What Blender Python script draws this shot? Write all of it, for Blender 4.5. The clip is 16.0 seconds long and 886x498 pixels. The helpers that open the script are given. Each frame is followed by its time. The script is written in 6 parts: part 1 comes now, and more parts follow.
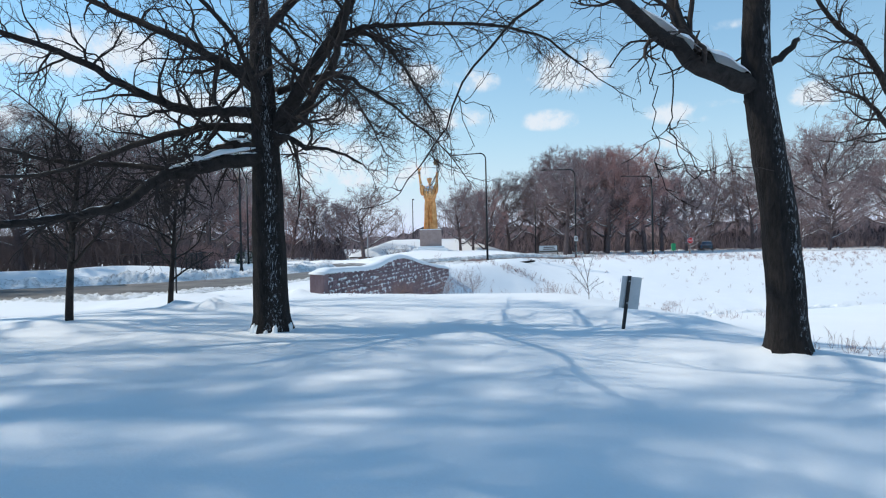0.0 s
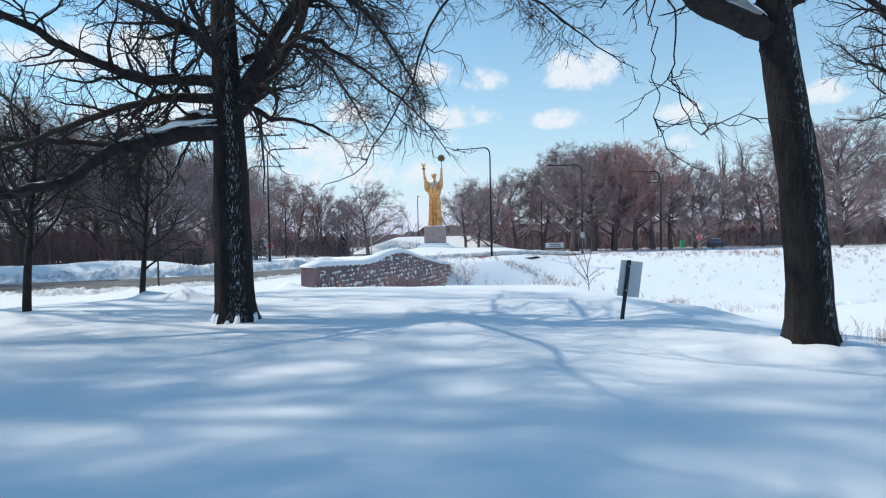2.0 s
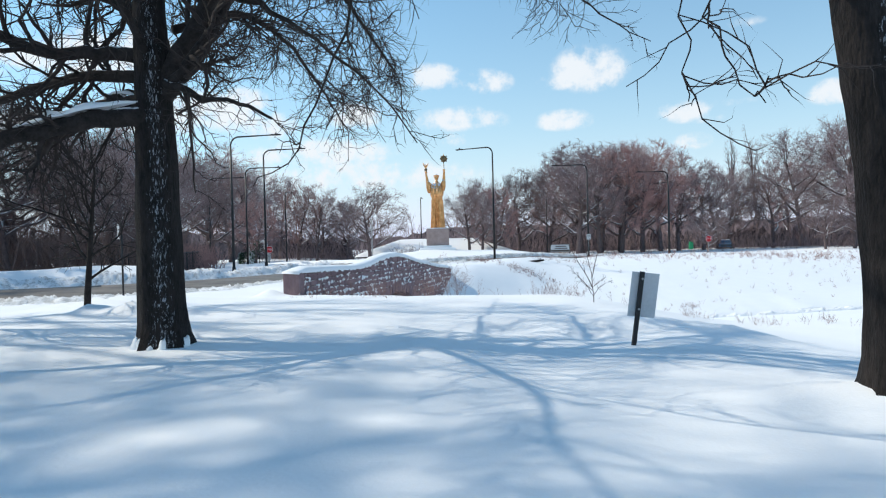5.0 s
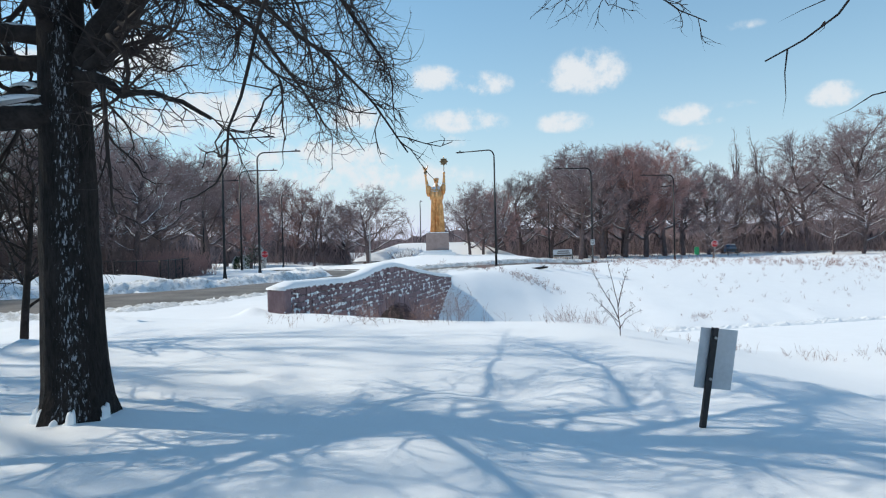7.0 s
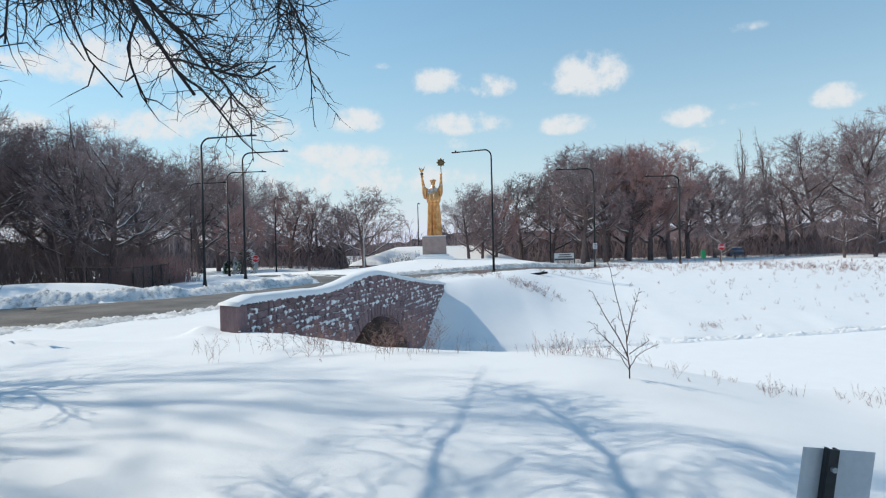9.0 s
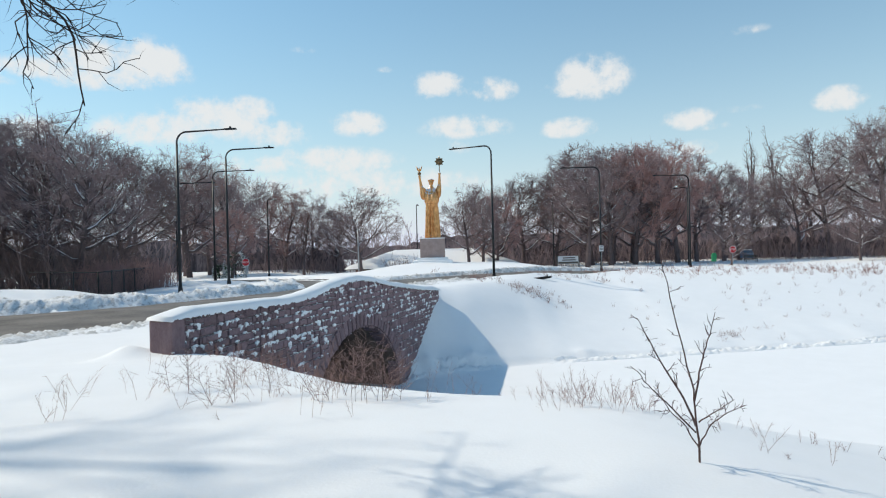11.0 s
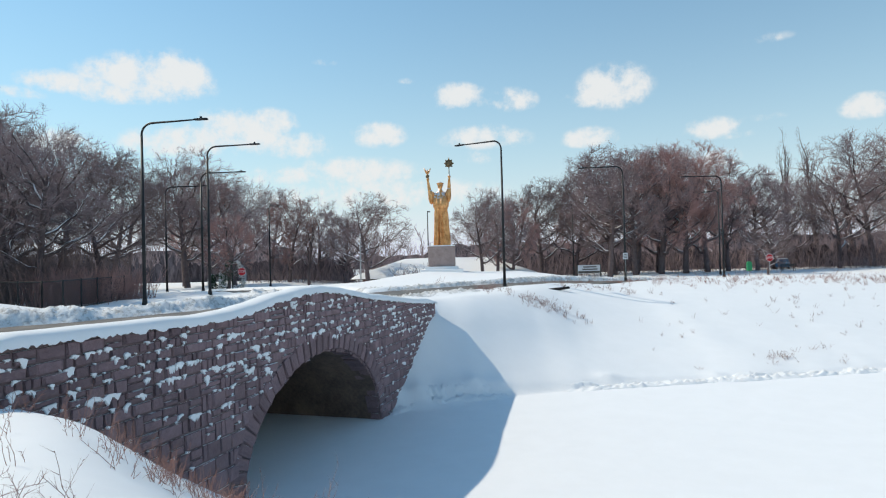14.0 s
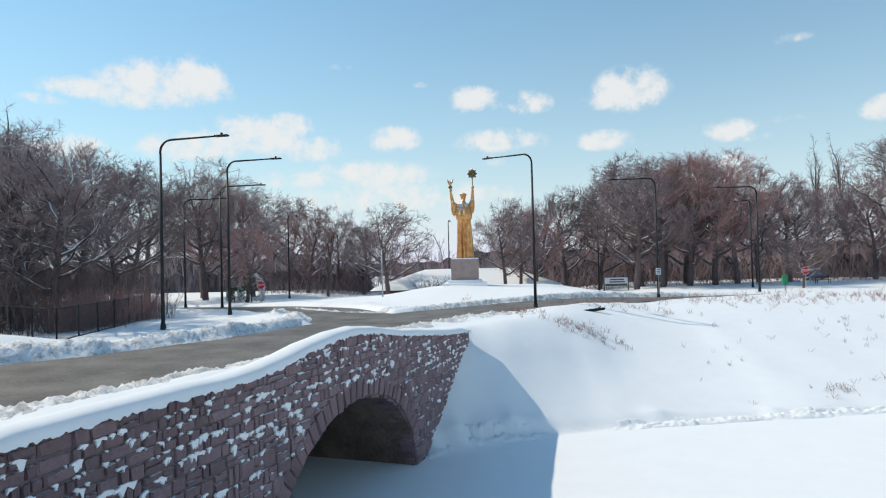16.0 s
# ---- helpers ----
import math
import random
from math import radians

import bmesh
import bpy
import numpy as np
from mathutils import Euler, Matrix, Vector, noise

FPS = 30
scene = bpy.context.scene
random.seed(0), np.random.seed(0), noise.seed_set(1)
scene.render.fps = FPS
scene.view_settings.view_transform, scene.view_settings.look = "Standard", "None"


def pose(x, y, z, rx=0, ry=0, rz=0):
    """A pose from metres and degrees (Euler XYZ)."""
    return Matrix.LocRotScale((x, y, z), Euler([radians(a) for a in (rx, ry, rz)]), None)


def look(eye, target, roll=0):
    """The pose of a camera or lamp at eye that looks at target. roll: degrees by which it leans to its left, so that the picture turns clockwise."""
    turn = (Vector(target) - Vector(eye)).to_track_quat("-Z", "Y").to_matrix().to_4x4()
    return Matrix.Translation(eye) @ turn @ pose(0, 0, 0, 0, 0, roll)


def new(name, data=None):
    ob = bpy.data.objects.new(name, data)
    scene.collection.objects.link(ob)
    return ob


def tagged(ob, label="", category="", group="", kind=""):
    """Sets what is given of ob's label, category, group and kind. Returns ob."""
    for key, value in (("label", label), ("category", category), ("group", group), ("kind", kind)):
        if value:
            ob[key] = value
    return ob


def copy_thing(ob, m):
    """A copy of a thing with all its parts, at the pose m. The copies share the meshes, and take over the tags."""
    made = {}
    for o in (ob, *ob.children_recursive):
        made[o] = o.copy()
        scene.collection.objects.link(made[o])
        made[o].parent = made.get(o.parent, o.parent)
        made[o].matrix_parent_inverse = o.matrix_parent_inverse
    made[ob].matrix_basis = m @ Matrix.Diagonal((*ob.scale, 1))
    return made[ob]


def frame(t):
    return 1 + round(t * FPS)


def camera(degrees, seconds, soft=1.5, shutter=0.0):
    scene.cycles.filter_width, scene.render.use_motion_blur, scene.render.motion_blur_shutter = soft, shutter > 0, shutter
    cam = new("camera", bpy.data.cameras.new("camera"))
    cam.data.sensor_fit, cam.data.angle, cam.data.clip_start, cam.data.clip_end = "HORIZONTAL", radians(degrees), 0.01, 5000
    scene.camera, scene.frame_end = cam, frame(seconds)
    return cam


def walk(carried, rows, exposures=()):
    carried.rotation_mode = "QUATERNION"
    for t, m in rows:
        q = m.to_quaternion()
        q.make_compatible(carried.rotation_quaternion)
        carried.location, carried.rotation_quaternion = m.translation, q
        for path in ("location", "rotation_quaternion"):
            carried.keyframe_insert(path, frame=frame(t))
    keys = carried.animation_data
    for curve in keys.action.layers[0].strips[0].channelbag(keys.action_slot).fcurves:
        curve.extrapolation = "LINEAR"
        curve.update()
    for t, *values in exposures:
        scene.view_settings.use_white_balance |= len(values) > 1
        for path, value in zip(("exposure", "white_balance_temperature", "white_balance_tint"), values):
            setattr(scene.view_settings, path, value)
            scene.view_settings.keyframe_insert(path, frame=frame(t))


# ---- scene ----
cam = camera(69.6, 16.0, 1.15)
PATH = [
    (0, (-0.772, 0.899, 2.171), (-0.715, 2.898, 2.138), -1.2),
    (0.5, (-0.614, 1.135, 2.125), (-0.566, 3.134, 2.094), -1.2),
    (1, (-0.511, 1.412, 2.116), (-0.467, 3.411, 2.081), -1.2),
    (1.5, (-0.431, 1.656, 2.048), (-0.391, 3.655, 2.011), -1.2),
    (2, (-0.333, 1.875, 1.898), (-0.301, 3.874, 1.862), -1.2),
    (2.5, (-0.264, 2.097, 1.714), (-0.239, 4.097, 1.683), -1.5),
    (3, (-0.3, 2.375, 1.692), (-0.273, 4.375, 1.66), -1.5),
    (3.5, (-0.18, 2.645, 1.767), (-0.158, 4.644, 1.732), -1.5),
    (4, (-0.025, 2.927, 1.868), (-0.009, 4.926, 1.831), -1.3),
    (4.5, (0.119, 3.247, 1.887), (0.131, 5.247, 1.854), -1.4),
    (7, (0.147, 5.484, 2.285), (0.16, 7.484, 2.261), -1.3),
    (7.5, (0.276, 6.124, 2.245), (0.286, 8.124, 2.226), -1.3),
    (8, (0.391, 6.695, 2.316), (0.401, 8.694, 2.297), -1.2),
    (8.5, (0.593, 7.349, 2.372), (0.601, 9.349, 2.354), -1.3),
    (9, (0.8, 8.046, 2.411), (0.805, 10.046, 2.395), -1.4),
    (11.5, (1.455, 12.13, 2.265), (1.446, 14.13, 2.263), -1.5),
    (12, (1.737, 12.964, 2.152), (1.717, 14.964, 2.154), -1.5),
    (12.5, (1.902, 13.825, 2.083), (1.873, 15.825, 2.089), -1.4),
    (13, (1.979, 14.669, 2.031), (1.942, 16.668, 2.044), -1.4),
    (13.5, (2.126, 15.539, 2.0), (2.078, 17.538, 2.021), -1.5),
    (14, (2.318, 16.402, 2.096), (2.252, 18.4, 2.124), -1.5),
    (14.5, (2.186, 16.913, 2.328), (2.11, 18.912, 2.361), -1.4),
    (15, (1.967, 17.282, 2.611), (1.879, 19.28, 2.647), -1.5),
    (15.5, (1.699, 17.674, 2.9), (1.599, 19.672, 2.938), -1.4),
    (16, (1.431, 18.106, 3.093), (1.319, 20.103, 3.133), -1.5),
]
walk(cam, [(t, look(eye, target, roll)) for t, eye, target, roll in PATH],
     [(0, -0.24, 6080, 9), (4.5, -0.10, 6330, 9), (7, -0.28, 6370, 9), (8, -0.34, 6430, 9), (9, -0.32, 6500, 9), (12, -0.27, 6740, 9), (14, -0.25, 6710, 9), (16, -0.24, 6680, 9)])

# ---------------------------------------------------------------- light
SUN_DIR = Vector((-0.687, 0.168, 0.707)).normalized()          # towards the sun
sun = new("sun", bpy.data.lights.new("sun", "SUN"))
sun.data.energy, sun.data.angle, sun.data.color = 3.95, radians(0.7), (1.0, 0.915, 0.765)
sun.matrix_world = look(SUN_DIR * 200, (0, 0, 0))

world = bpy.data.worlds.new("world")
scene.world = world
world.use_nodes = True
WN, WL = world.node_tree.nodes, world.node_tree.links
WN.clear()


def wnode(kind, **values):
    n = WN.new(kind)
    for key, value in values.items():
        n.inputs[key if not key.startswith("i") else int(key[1:])].default_value = value
    return n


def wmath(op, a, b=None, clamp=False):
    n = WN.new("ShaderNodeMath")
    n.operation, n.use_clamp = op, clamp
    for i, v in enumerate((a, b)):
        if v is None:
            continue
        if isinstance(v, (int, float)):
            n.inputs[i].default_value = v
        else:
            WL.new(v, n.inputs[i])
    return n.outputs[0]


sky = WN.new("ShaderNodeTexSky")
sky.sky_type, sky.sun_disc = "NISHITA", False
sky.sun_elevation, sky.sun_rotation = math.asin(SUN_DIR.z), math.atan2(SUN_DIR.x, SUN_DIR.y)
sky.altitude, sky.air_density, sky.dust_density, sky.ozone_density = 200, 1.6, 0.0, 6.0
coord = WN.new("ShaderNodeTexCoord")
# slow waver of the direction, so that the clouds have ragged rims
fray = WN.new("ShaderNodeTexNoise")
fray.inputs["Scale"].default_value, fray.inputs["Detail"].default_value, fray.inputs["Roughness"].default_value = 22, 6, 0.62
WL.new(coord.outputs["Generated"], fray.inputs["Vector"])
cloud = None
# each puff: direction, half width, half height, density
PUFFS = [((-0.432, 0.865, 0.255), 0.068, 0.029, 1.0), ((-0.404, 0.875, 0.266), 0.040, 0.026, 1.0), ((-0.478, 0.846, 0.238), 0.048, 0.016, 0.9),
         ((-0.526, 0.815, 0.242), 0.038, 0.014, 0.85), ((-0.560, 0.797, 0.226), 0.028, 0.008, 0.5), ((-0.330, 0.925, 0.189), 0.060, 0.029, 1.0),
         ((-0.283, 0.937, 0.206), 0.032, 0.018, 0.9), ((-0.404, 0.898, 0.172), 0.060, 0.021, 0.9), ((-0.249, 0.953, 0.174), 0.044, 0.019, 0.8),
         ((-0.127, 0.974, 0.189), 0.034, 0.018, 0.8), ((-0.172, 0.976, 0.132), 0.088, 0.021, 0.75), ((-0.130, 0.985, 0.114), 0.060, 0.013, 0.7),
         ((-0.264, 0.956, 0.129), 0.056, 0.014, 0.6), ((-0.005, 0.970, 0.243), 0.038, 0.018, 1.0), ((0.078, 0.969, 0.235), 0.030, 0.016, 1.0),
         ((0.227, 0.943, 0.242), 0.042, 0.029, 1.0), ((0.191, 0.954, 0.230), 0.030, 0.012, 0.8), ((0.039, 0.983, 0.181), 0.053, 0.018, 0.85),
         ((0.021, 0.988, 0.154), 0.032, 0.011, 0.5), ((0.194, 0.965, 0.174), 0.034, 0.014, 0.8), ((0.359, 0.917, 0.173), 0.032, 0.014, 0.95),
         ((0.386, 0.908, 0.162), 0.022, 0.006, 0.5), ((0.413, 0.866, 0.283), 0.027, 0.007, 0.35), ((-0.195, 0.936, 0.294), 0.018, 0.005, 0.4),
         ((-0.080, 0.960, 0.269), 0.012, 0.005, 0.35), ((0.417, 0.890, 0.182), 0.027, 0.006, 0.35), ((0.522, 0.834, 0.179), 0.024, 0.015, 0.9),
         ((0.370, 0.920, 0.132), 0.022, 0.011, 0.6), ((-0.547, 0.821, 0.163), 0.048, 0.018, 0.7), ((-0.126, 0.981, 0.100), 0.150, 0.022, 0.7)]
for way, wide, high, dense in PUFFS:
    c = Vector(way).normalized()
    right = Vector((c.y, -c.x, 0)).normalized()
    up = right.cross(c)
    dots = []
    for axis, size in ((right, wide), (up, high)):
        d = WN.new("ShaderNodeVectorMath")
        d.operation = "DOT_PRODUCT"
        d.inputs[1].default_value = axis / (size * 1.28)
        WL.new(coord.outputs["Generated"], d.inputs[0])
        dots.append(wmath("SUBTRACT", d.outputs["Value"], c.dot(axis) / (size * 1.28)))
    front = WN.new("ShaderNodeVectorMath")
    front.operation = "DOT_PRODUCT"
    front.inputs[1].default_value = c
    WL.new(coord.outputs["Generated"], front.inputs[0])
    dots[1] = wmath("MAXIMUM", dots[1], wmath("MULTIPLY", dots[1], -1.3))
    r2 = wmath("ADD", wmath("MULTIPLY", dots[0], dots[0]), wmath("MULTIPLY", dots[1], dots[1]))
    puff = wmath("MULTIPLY", wmath("SUBTRACT", 1.35, wmath("POWER", r2, 0.7), True), wmath("GREATER_THAN", front.outputs["Value"], 0.5))
    puff = wmath("MULTIPLY", puff, dense)
    cloud = puff if cloud is None else wmath("MAXIMUM", cloud, puff)
billow = WN.new("ShaderNodeTexNoise")
billow.inputs["Scale"].default_value, billow.inputs["Detail"].default_value, billow.inputs["Roughness"].default_value = 60, 5, 0.6
WL.new(coord.outputs["Generated"], billow.inputs["Vector"])
ragged = wmath("ADD", wmath("MULTIPLY", wmath("SUBTRACT", fray.outputs["Fac"], 0.5), 2.8), wmath("MULTIPLY", wmath("SUBTRACT", billow.outputs["Fac"], 0.5), 1.3))
mask = WN.new("ShaderNodeMapRange")
mask.interpolation_type = "SMOOTHSTEP"
mask.inputs["From Min"].default_value, mask.inputs["From Max"].default_value = 0.10, 1.15
WL.new(wmath("MULTIPLY", wmath("ADD", cloud, wmath("MULTIPLY", ragged, wmath("MINIMUM", wmath("MULTIPLY", cloud, 2.2), 1.0))), 1.0), mask.inputs["Value"])
blend = WN.new("ShaderNodeMix")
blend.data_type = "RGBA"
sky_mul = WN.new("ShaderNodeVectorMath")
sky_mul.operation = "MULTIPLY"
sky_mul.inputs[1].default_value = (1.0, 1.27, 1.20)
WL.new(sky.outputs[0], sky_mul.inputs[0])
# pale winter haze, thickest at the horizon
height = WN.new("ShaderNodeSeparateXYZ")
WL.new(coord.outputs["Generated"], height.inputs[0])
haze = wmath("MULTIPLY_ADD", wmath("POWER", 2.718, wmath("MULTIPLY", wmath("MAXIMUM", height.outputs["Z"], 0.0), -6.6)), 0.94)
haze.node.inputs[2].default_value = 0.03
hazy = WN.new("ShaderNodeMix")
hazy.data_type = "RGBA"
WL.new(haze, hazy.inputs["Factor"])
WL.new(sky_mul.outputs[0], hazy.inputs["A"])
hazy.inputs["B"].default_value = (6.8, 7.3, 9.25, 1)
WL.new(wmath("MULTIPLY", mask.outputs[0], 0.92), blend.inputs["Factor"])
WL.new(hazy.outputs["Result"], blend.inputs["A"])
blend.inputs["B"].default_value = (7.6, 7.8, 8.0, 1)
back = WN.new("ShaderNodeBackground")
back.inputs["Strength"].default_value = 0.13
WL.new(blend.outputs["Result"], back.inputs["Color"])
out = WN.new("ShaderNodeOutputWorld")
WL.new(back.outputs[0], out.inputs["Surface"])


# ---------------------------------------------------------------- materials
def material(name, colour, colour2=None, rough=0.7, metal=0.0, scale=8.0, fine=60.0, bump=0.3, bump_dist=0.02, contrast=(0.35, 0.65), spec=0.3,
             per_object=0.0, snow=0.0, snow_scale=6.0, snow_low=0.55, stretch=(1, 1, 1), per_island=0.0, driven=0.0, speck_scale=26.0, driven_low=1.80):
    m = bpy.data.materials.new(name)
    m.use_nodes = True
    n, l = m.node_tree.nodes, m.node_tree.links
    bsdf = n["Principled BSDF"]
    bsdf.inputs["Roughness"].default_value, bsdf.inputs["Metallic"].default_value = rough, metal
    bsdf.inputs["Specular IOR Level"].default_value = spec
    tc = n.new("ShaderNodeTexCoord")
    mp = n.new("ShaderNodeMapping")
    mp.inputs["Scale"].default_value = stretch
    l.new(tc.outputs["Object"], mp.inputs["Vector"])

    def tex(s, detail=5, roughness=0.6):
        t = n.new("ShaderNodeTexNoise")
        t.inputs["Scale"].default_value, t.inputs["Detail"].default_value, t.inputs["Roughness"].default_value = s, detail, roughness
        l.new(mp.outputs[0], t.inputs["Vector"])
        return t

    big, small = tex(scale), tex(fine, 3)
    ramp = n.new("ShaderNodeMapRange")
    ramp.inputs["From Min"].default_value, ramp.inputs["From Max"].default_value = contrast
    both = n.new("ShaderNodeMath")
    both.operation = "MULTIPLY_ADD"
    both.inputs[1].default_value, both.inputs[2].default_value = 0.35, 0
    l.new(small.outputs["Fac"], both.inputs[0])
    add = n.new("ShaderNodeMath")
    add.operation = "MULTIPLY_ADD"
    add.inputs[1].default_value = 0.65
    l.new(big.outputs["Fac"], add.inputs[0])
    l.new(both.outputs[0], add.inputs[2])
    l.new(add.outputs[0], ramp.inputs["Value"])
    mix = n.new("ShaderNodeMix")
    mix.data_type = "RGBA"
    l.new(ramp.outputs[0], mix.inputs["Factor"])
    mix.inputs["A"].default_value = (*colour, 1)
    mix.inputs["B"].default_value = (*(colour2 or colour), 1)
    col = mix.outputs["Result"]
    if per_object or per_island:
        hsv = n.new("ShaderNodeHueSaturation")
        rnd = n.new("ShaderNodeMapRange")
        amount = per_object or per_island
        rnd.inputs["To Min"].default_value, rnd.inputs["To Max"].default_value = 1 - amount, 1 + amount
        source = n.new("ShaderNodeObjectInfo").outputs["Random"] if per_object else n.new("ShaderNodeNewGeometry").outputs["Random Per Island"]
        l.new(source, rnd.inputs["Value"])
        l.new(rnd.outputs[0], hsv.inputs["Value"])
        l.new(col, hsv.inputs["Color"])
        col = hsv.outputs[0]
    if snow:
        geo = n.new("ShaderNodeNewGeometry")
        sep = n.new("ShaderNodeSeparateXYZ")
        l.new(geo.outputs["Normal"], sep.inputs[0])
        lump = n.new("ShaderNodeTexNoise")
        lump.inputs["Scale"].default_value, lump.inputs["Detail"].default_value = snow_scale, 4
        l.new(geo.outputs["Position"], lump.inputs["Vector"])
        s1 = n.new("ShaderNodeMath")
        s1.operation = "MULTIPLY_ADD"
        s1.inputs[1].default_value = 1.3
        l.new(lump.outputs["Fac"], s1.inputs[0])
        l.new(sep.outputs["Z"], s1.inputs[2])
        s2 = n.new("ShaderNodeMapRange")
        s2.inputs["From Min"].default_value, s2.inputs["From Max"].default_value = snow_low + 0.65, snow_low + 0.75
        s2.inputs["To Max"].default_value = snow
        l.new(s1.outputs[0], s2.inputs["Value"])
        sm = n.new("ShaderNodeMix")
        sm.data_type = "RGBA"
        l.new(s2.outputs[0], sm.inputs["Factor"])
        l.new(col, sm.inputs["A"])
        sm.inputs["B"].default_value = (0.82, 0.83, 0.85, 1)
        col = sm.outputs["Result"]
    if driven:                                                 # snow blown against one side of a trunk
        geo = n.new("ShaderNodeNewGeometry")
        dot = n.new("ShaderNodeVectorMath")
        dot.operation = "DOT_PRODUCT"
        dot.inputs[1].default_value = (0.40, -0.917, 0.0)
        l.new(geo.outputs["Normal"], dot.inputs[0])
        speck = tex(speck_scale, 6, 0.75)
        d1 = n.new("ShaderNodeMath")
        d1.operation = "MULTIPLY_ADD"
        d1.inputs[1].default_value = 1.5
        l.new(speck.outputs["Fac"], d1.inputs[0])
        l.new(dot.outputs["Value"], d1.inputs[2])
        d2 = n.new("ShaderNodeMapRange")
        d2.inputs["From Min"].default_value, d2.inputs["From Max"].default_value, d2.inputs["To Max"].default_value = driven_low, driven_low + 0.10, driven
        l.new(d1.outputs[0], d2.inputs["Value"])
        dm = n.new("ShaderNodeMix")
        dm.data_type = "RGBA"
        l.new(d2.outputs[0], dm.inputs["Factor"])
        l.new(col, dm.inputs["A"])
        dm.inputs["B"].default_value = (0.62, 0.66, 0.72, 1)
        col = dm.outputs["Result"]
    l.new(col, bsdf.inputs["Base Color"])
    if bump:
        b = n.new("ShaderNodeBump")
        b.inputs["Strength"].default_value, b.inputs["Distance"].default_value = bump, bump_dist
        l.new(add.outputs[0], b.inputs["Height"])
        l.new(b.outputs[0], bsdf.inputs["Normal"])
    return m


SNOW = material("snow", (0.860, 0.864, 0.868), (0.895, 0.898, 0.902), rough=0.75, scale=1.2, fine=30, bump=0.25, bump_dist=0.03, spec=0.2)
SLUSH = material("slush", (0.50, 0.49, 0.47), (0.83, 0.83, 0.83), rough=0.6, scale=2.5, fine=14, bump=0.8, bump_dist=0.08, contrast=(0.42, 0.58))
DIRTY = material("dirty_slush", (0.36, 0.355, 0.35), (0.80, 0.812, 0.825), rough=0.7, scale=3.2, fine=12, bump=0.9, bump_dist=0.08, contrast=(0.36, 0.52))
# the purple-grey cast of distance haze is mixed into this brush colour
RIDGE = material("far_brush", (0.054, 0.045, 0.050), (0.165, 0.137, 0.146), rough=1.0, scale=1.1, fine=5.0, bump=0.8, bump_dist=0.4, contrast=(0.40, 0.60), stretch=(1, 1, 0.22), spec=0.0)
ASPHALT = material("asphalt", (0.105, 0.093, 0.082), (0.23, 0.205, 0.18), rough=0.65, scale=0.5, fine=9, bump=0.15, bump_dist=0.01, contrast=(0.38, 0.62))
STONE = material("pink_granite", (0.184, 0.119, 0.128), (0.278, 0.194, 0.206), rough=0.85, scale=5, fine=30, bump=1.0, bump_dist=0.05, stretch=(1, 1, 0.5), per_object=0.16, snow=0.95, snow_scale=5, snow_low=0.86)
STONE_STUFF = material("pink_granite_far", (0.184, 0.119, 0.128), (0.278, 0.194, 0.206), rough=0.85, scale=5, fine=30, bump=1.0, bump_dist=0.05, stretch=(1, 1, 0.5), per_island=0.16, snow=0.95, snow_scale=5, snow_low=0.86)
MORTAR = material("mortar", (0.13, 0.092, 0.093), (0.20, 0.145, 0.147), rough=0.95, scale=6, fine=50, bump=0.5)
VAULT = material("vault_stone", (0.11, 0.080, 0.066), (0.27, 0.19, 0.15), rough=0.9, scale=0.8, fine=9, bump=0.6, bump_dist=0.04)
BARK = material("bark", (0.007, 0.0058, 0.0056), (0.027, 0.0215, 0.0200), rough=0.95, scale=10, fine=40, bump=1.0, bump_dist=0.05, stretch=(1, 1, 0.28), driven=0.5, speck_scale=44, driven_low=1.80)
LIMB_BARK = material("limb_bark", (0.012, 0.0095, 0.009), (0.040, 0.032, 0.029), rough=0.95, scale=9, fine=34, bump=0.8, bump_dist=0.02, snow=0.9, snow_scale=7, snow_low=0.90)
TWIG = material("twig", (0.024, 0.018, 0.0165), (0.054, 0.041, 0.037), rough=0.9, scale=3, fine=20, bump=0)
# far bark and twigs lightened: distance haze is put into their colours
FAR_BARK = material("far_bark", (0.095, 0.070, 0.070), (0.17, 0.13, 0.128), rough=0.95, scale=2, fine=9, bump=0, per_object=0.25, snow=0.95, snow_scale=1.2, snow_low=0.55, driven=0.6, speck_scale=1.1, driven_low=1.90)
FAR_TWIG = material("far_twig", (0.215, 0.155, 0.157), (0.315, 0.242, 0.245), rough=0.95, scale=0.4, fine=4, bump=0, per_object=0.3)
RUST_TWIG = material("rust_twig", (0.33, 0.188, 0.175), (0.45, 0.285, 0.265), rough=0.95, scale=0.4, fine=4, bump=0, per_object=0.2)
THICKET = material("thicket_twig", (0.125, 0.086, 0.078), (0.235, 0.165, 0.152), rough=0.95, scale=0.4, fine=4, bump=0)
DRY = material("dry_stalk", (0.22, 0.122, 0.098), (0.37, 0.235, 0.195), rough=0.9, scale=1.5, fine=12, bump=0)
SAPLING_BARK = material("sapling_bark", (0.07, 0.038, 0.034), (0.14, 0.085, 0.075), rough=0.85, scale=20, fine=90, bump=0.4, bump_dist=0.004)
WEED = material("dead_weed", (0.19, 0.115, 0.106), (0.33, 0.215, 0.195), rough=0.9, scale=1.5, fine=12, bump=0)
RED_DRY = material("red_stalk", (0.23, 0.110, 0.090), (0.37, 0.22, 0.185), rough=0.9, scale=1.5, fine=12, bump=0)
GOLD = material("gilded_bronze", (0.50, 0.19, 0.05), (0.95, 0.53, 0.22), rough=0.40, metal=0.45, scale=1.8, fine=9, bump=0.4, bump_dist=0.05, spec=0.5, snow=0.85, snow_scale=4.5, snow_low=0.42)
BRONZE = material("dark_bronze", (0.10, 0.075, 0.05), (0.30, 0.20, 0.10), rough=0.5, metal=0.4, scale=3, fine=14, bump=0.3)
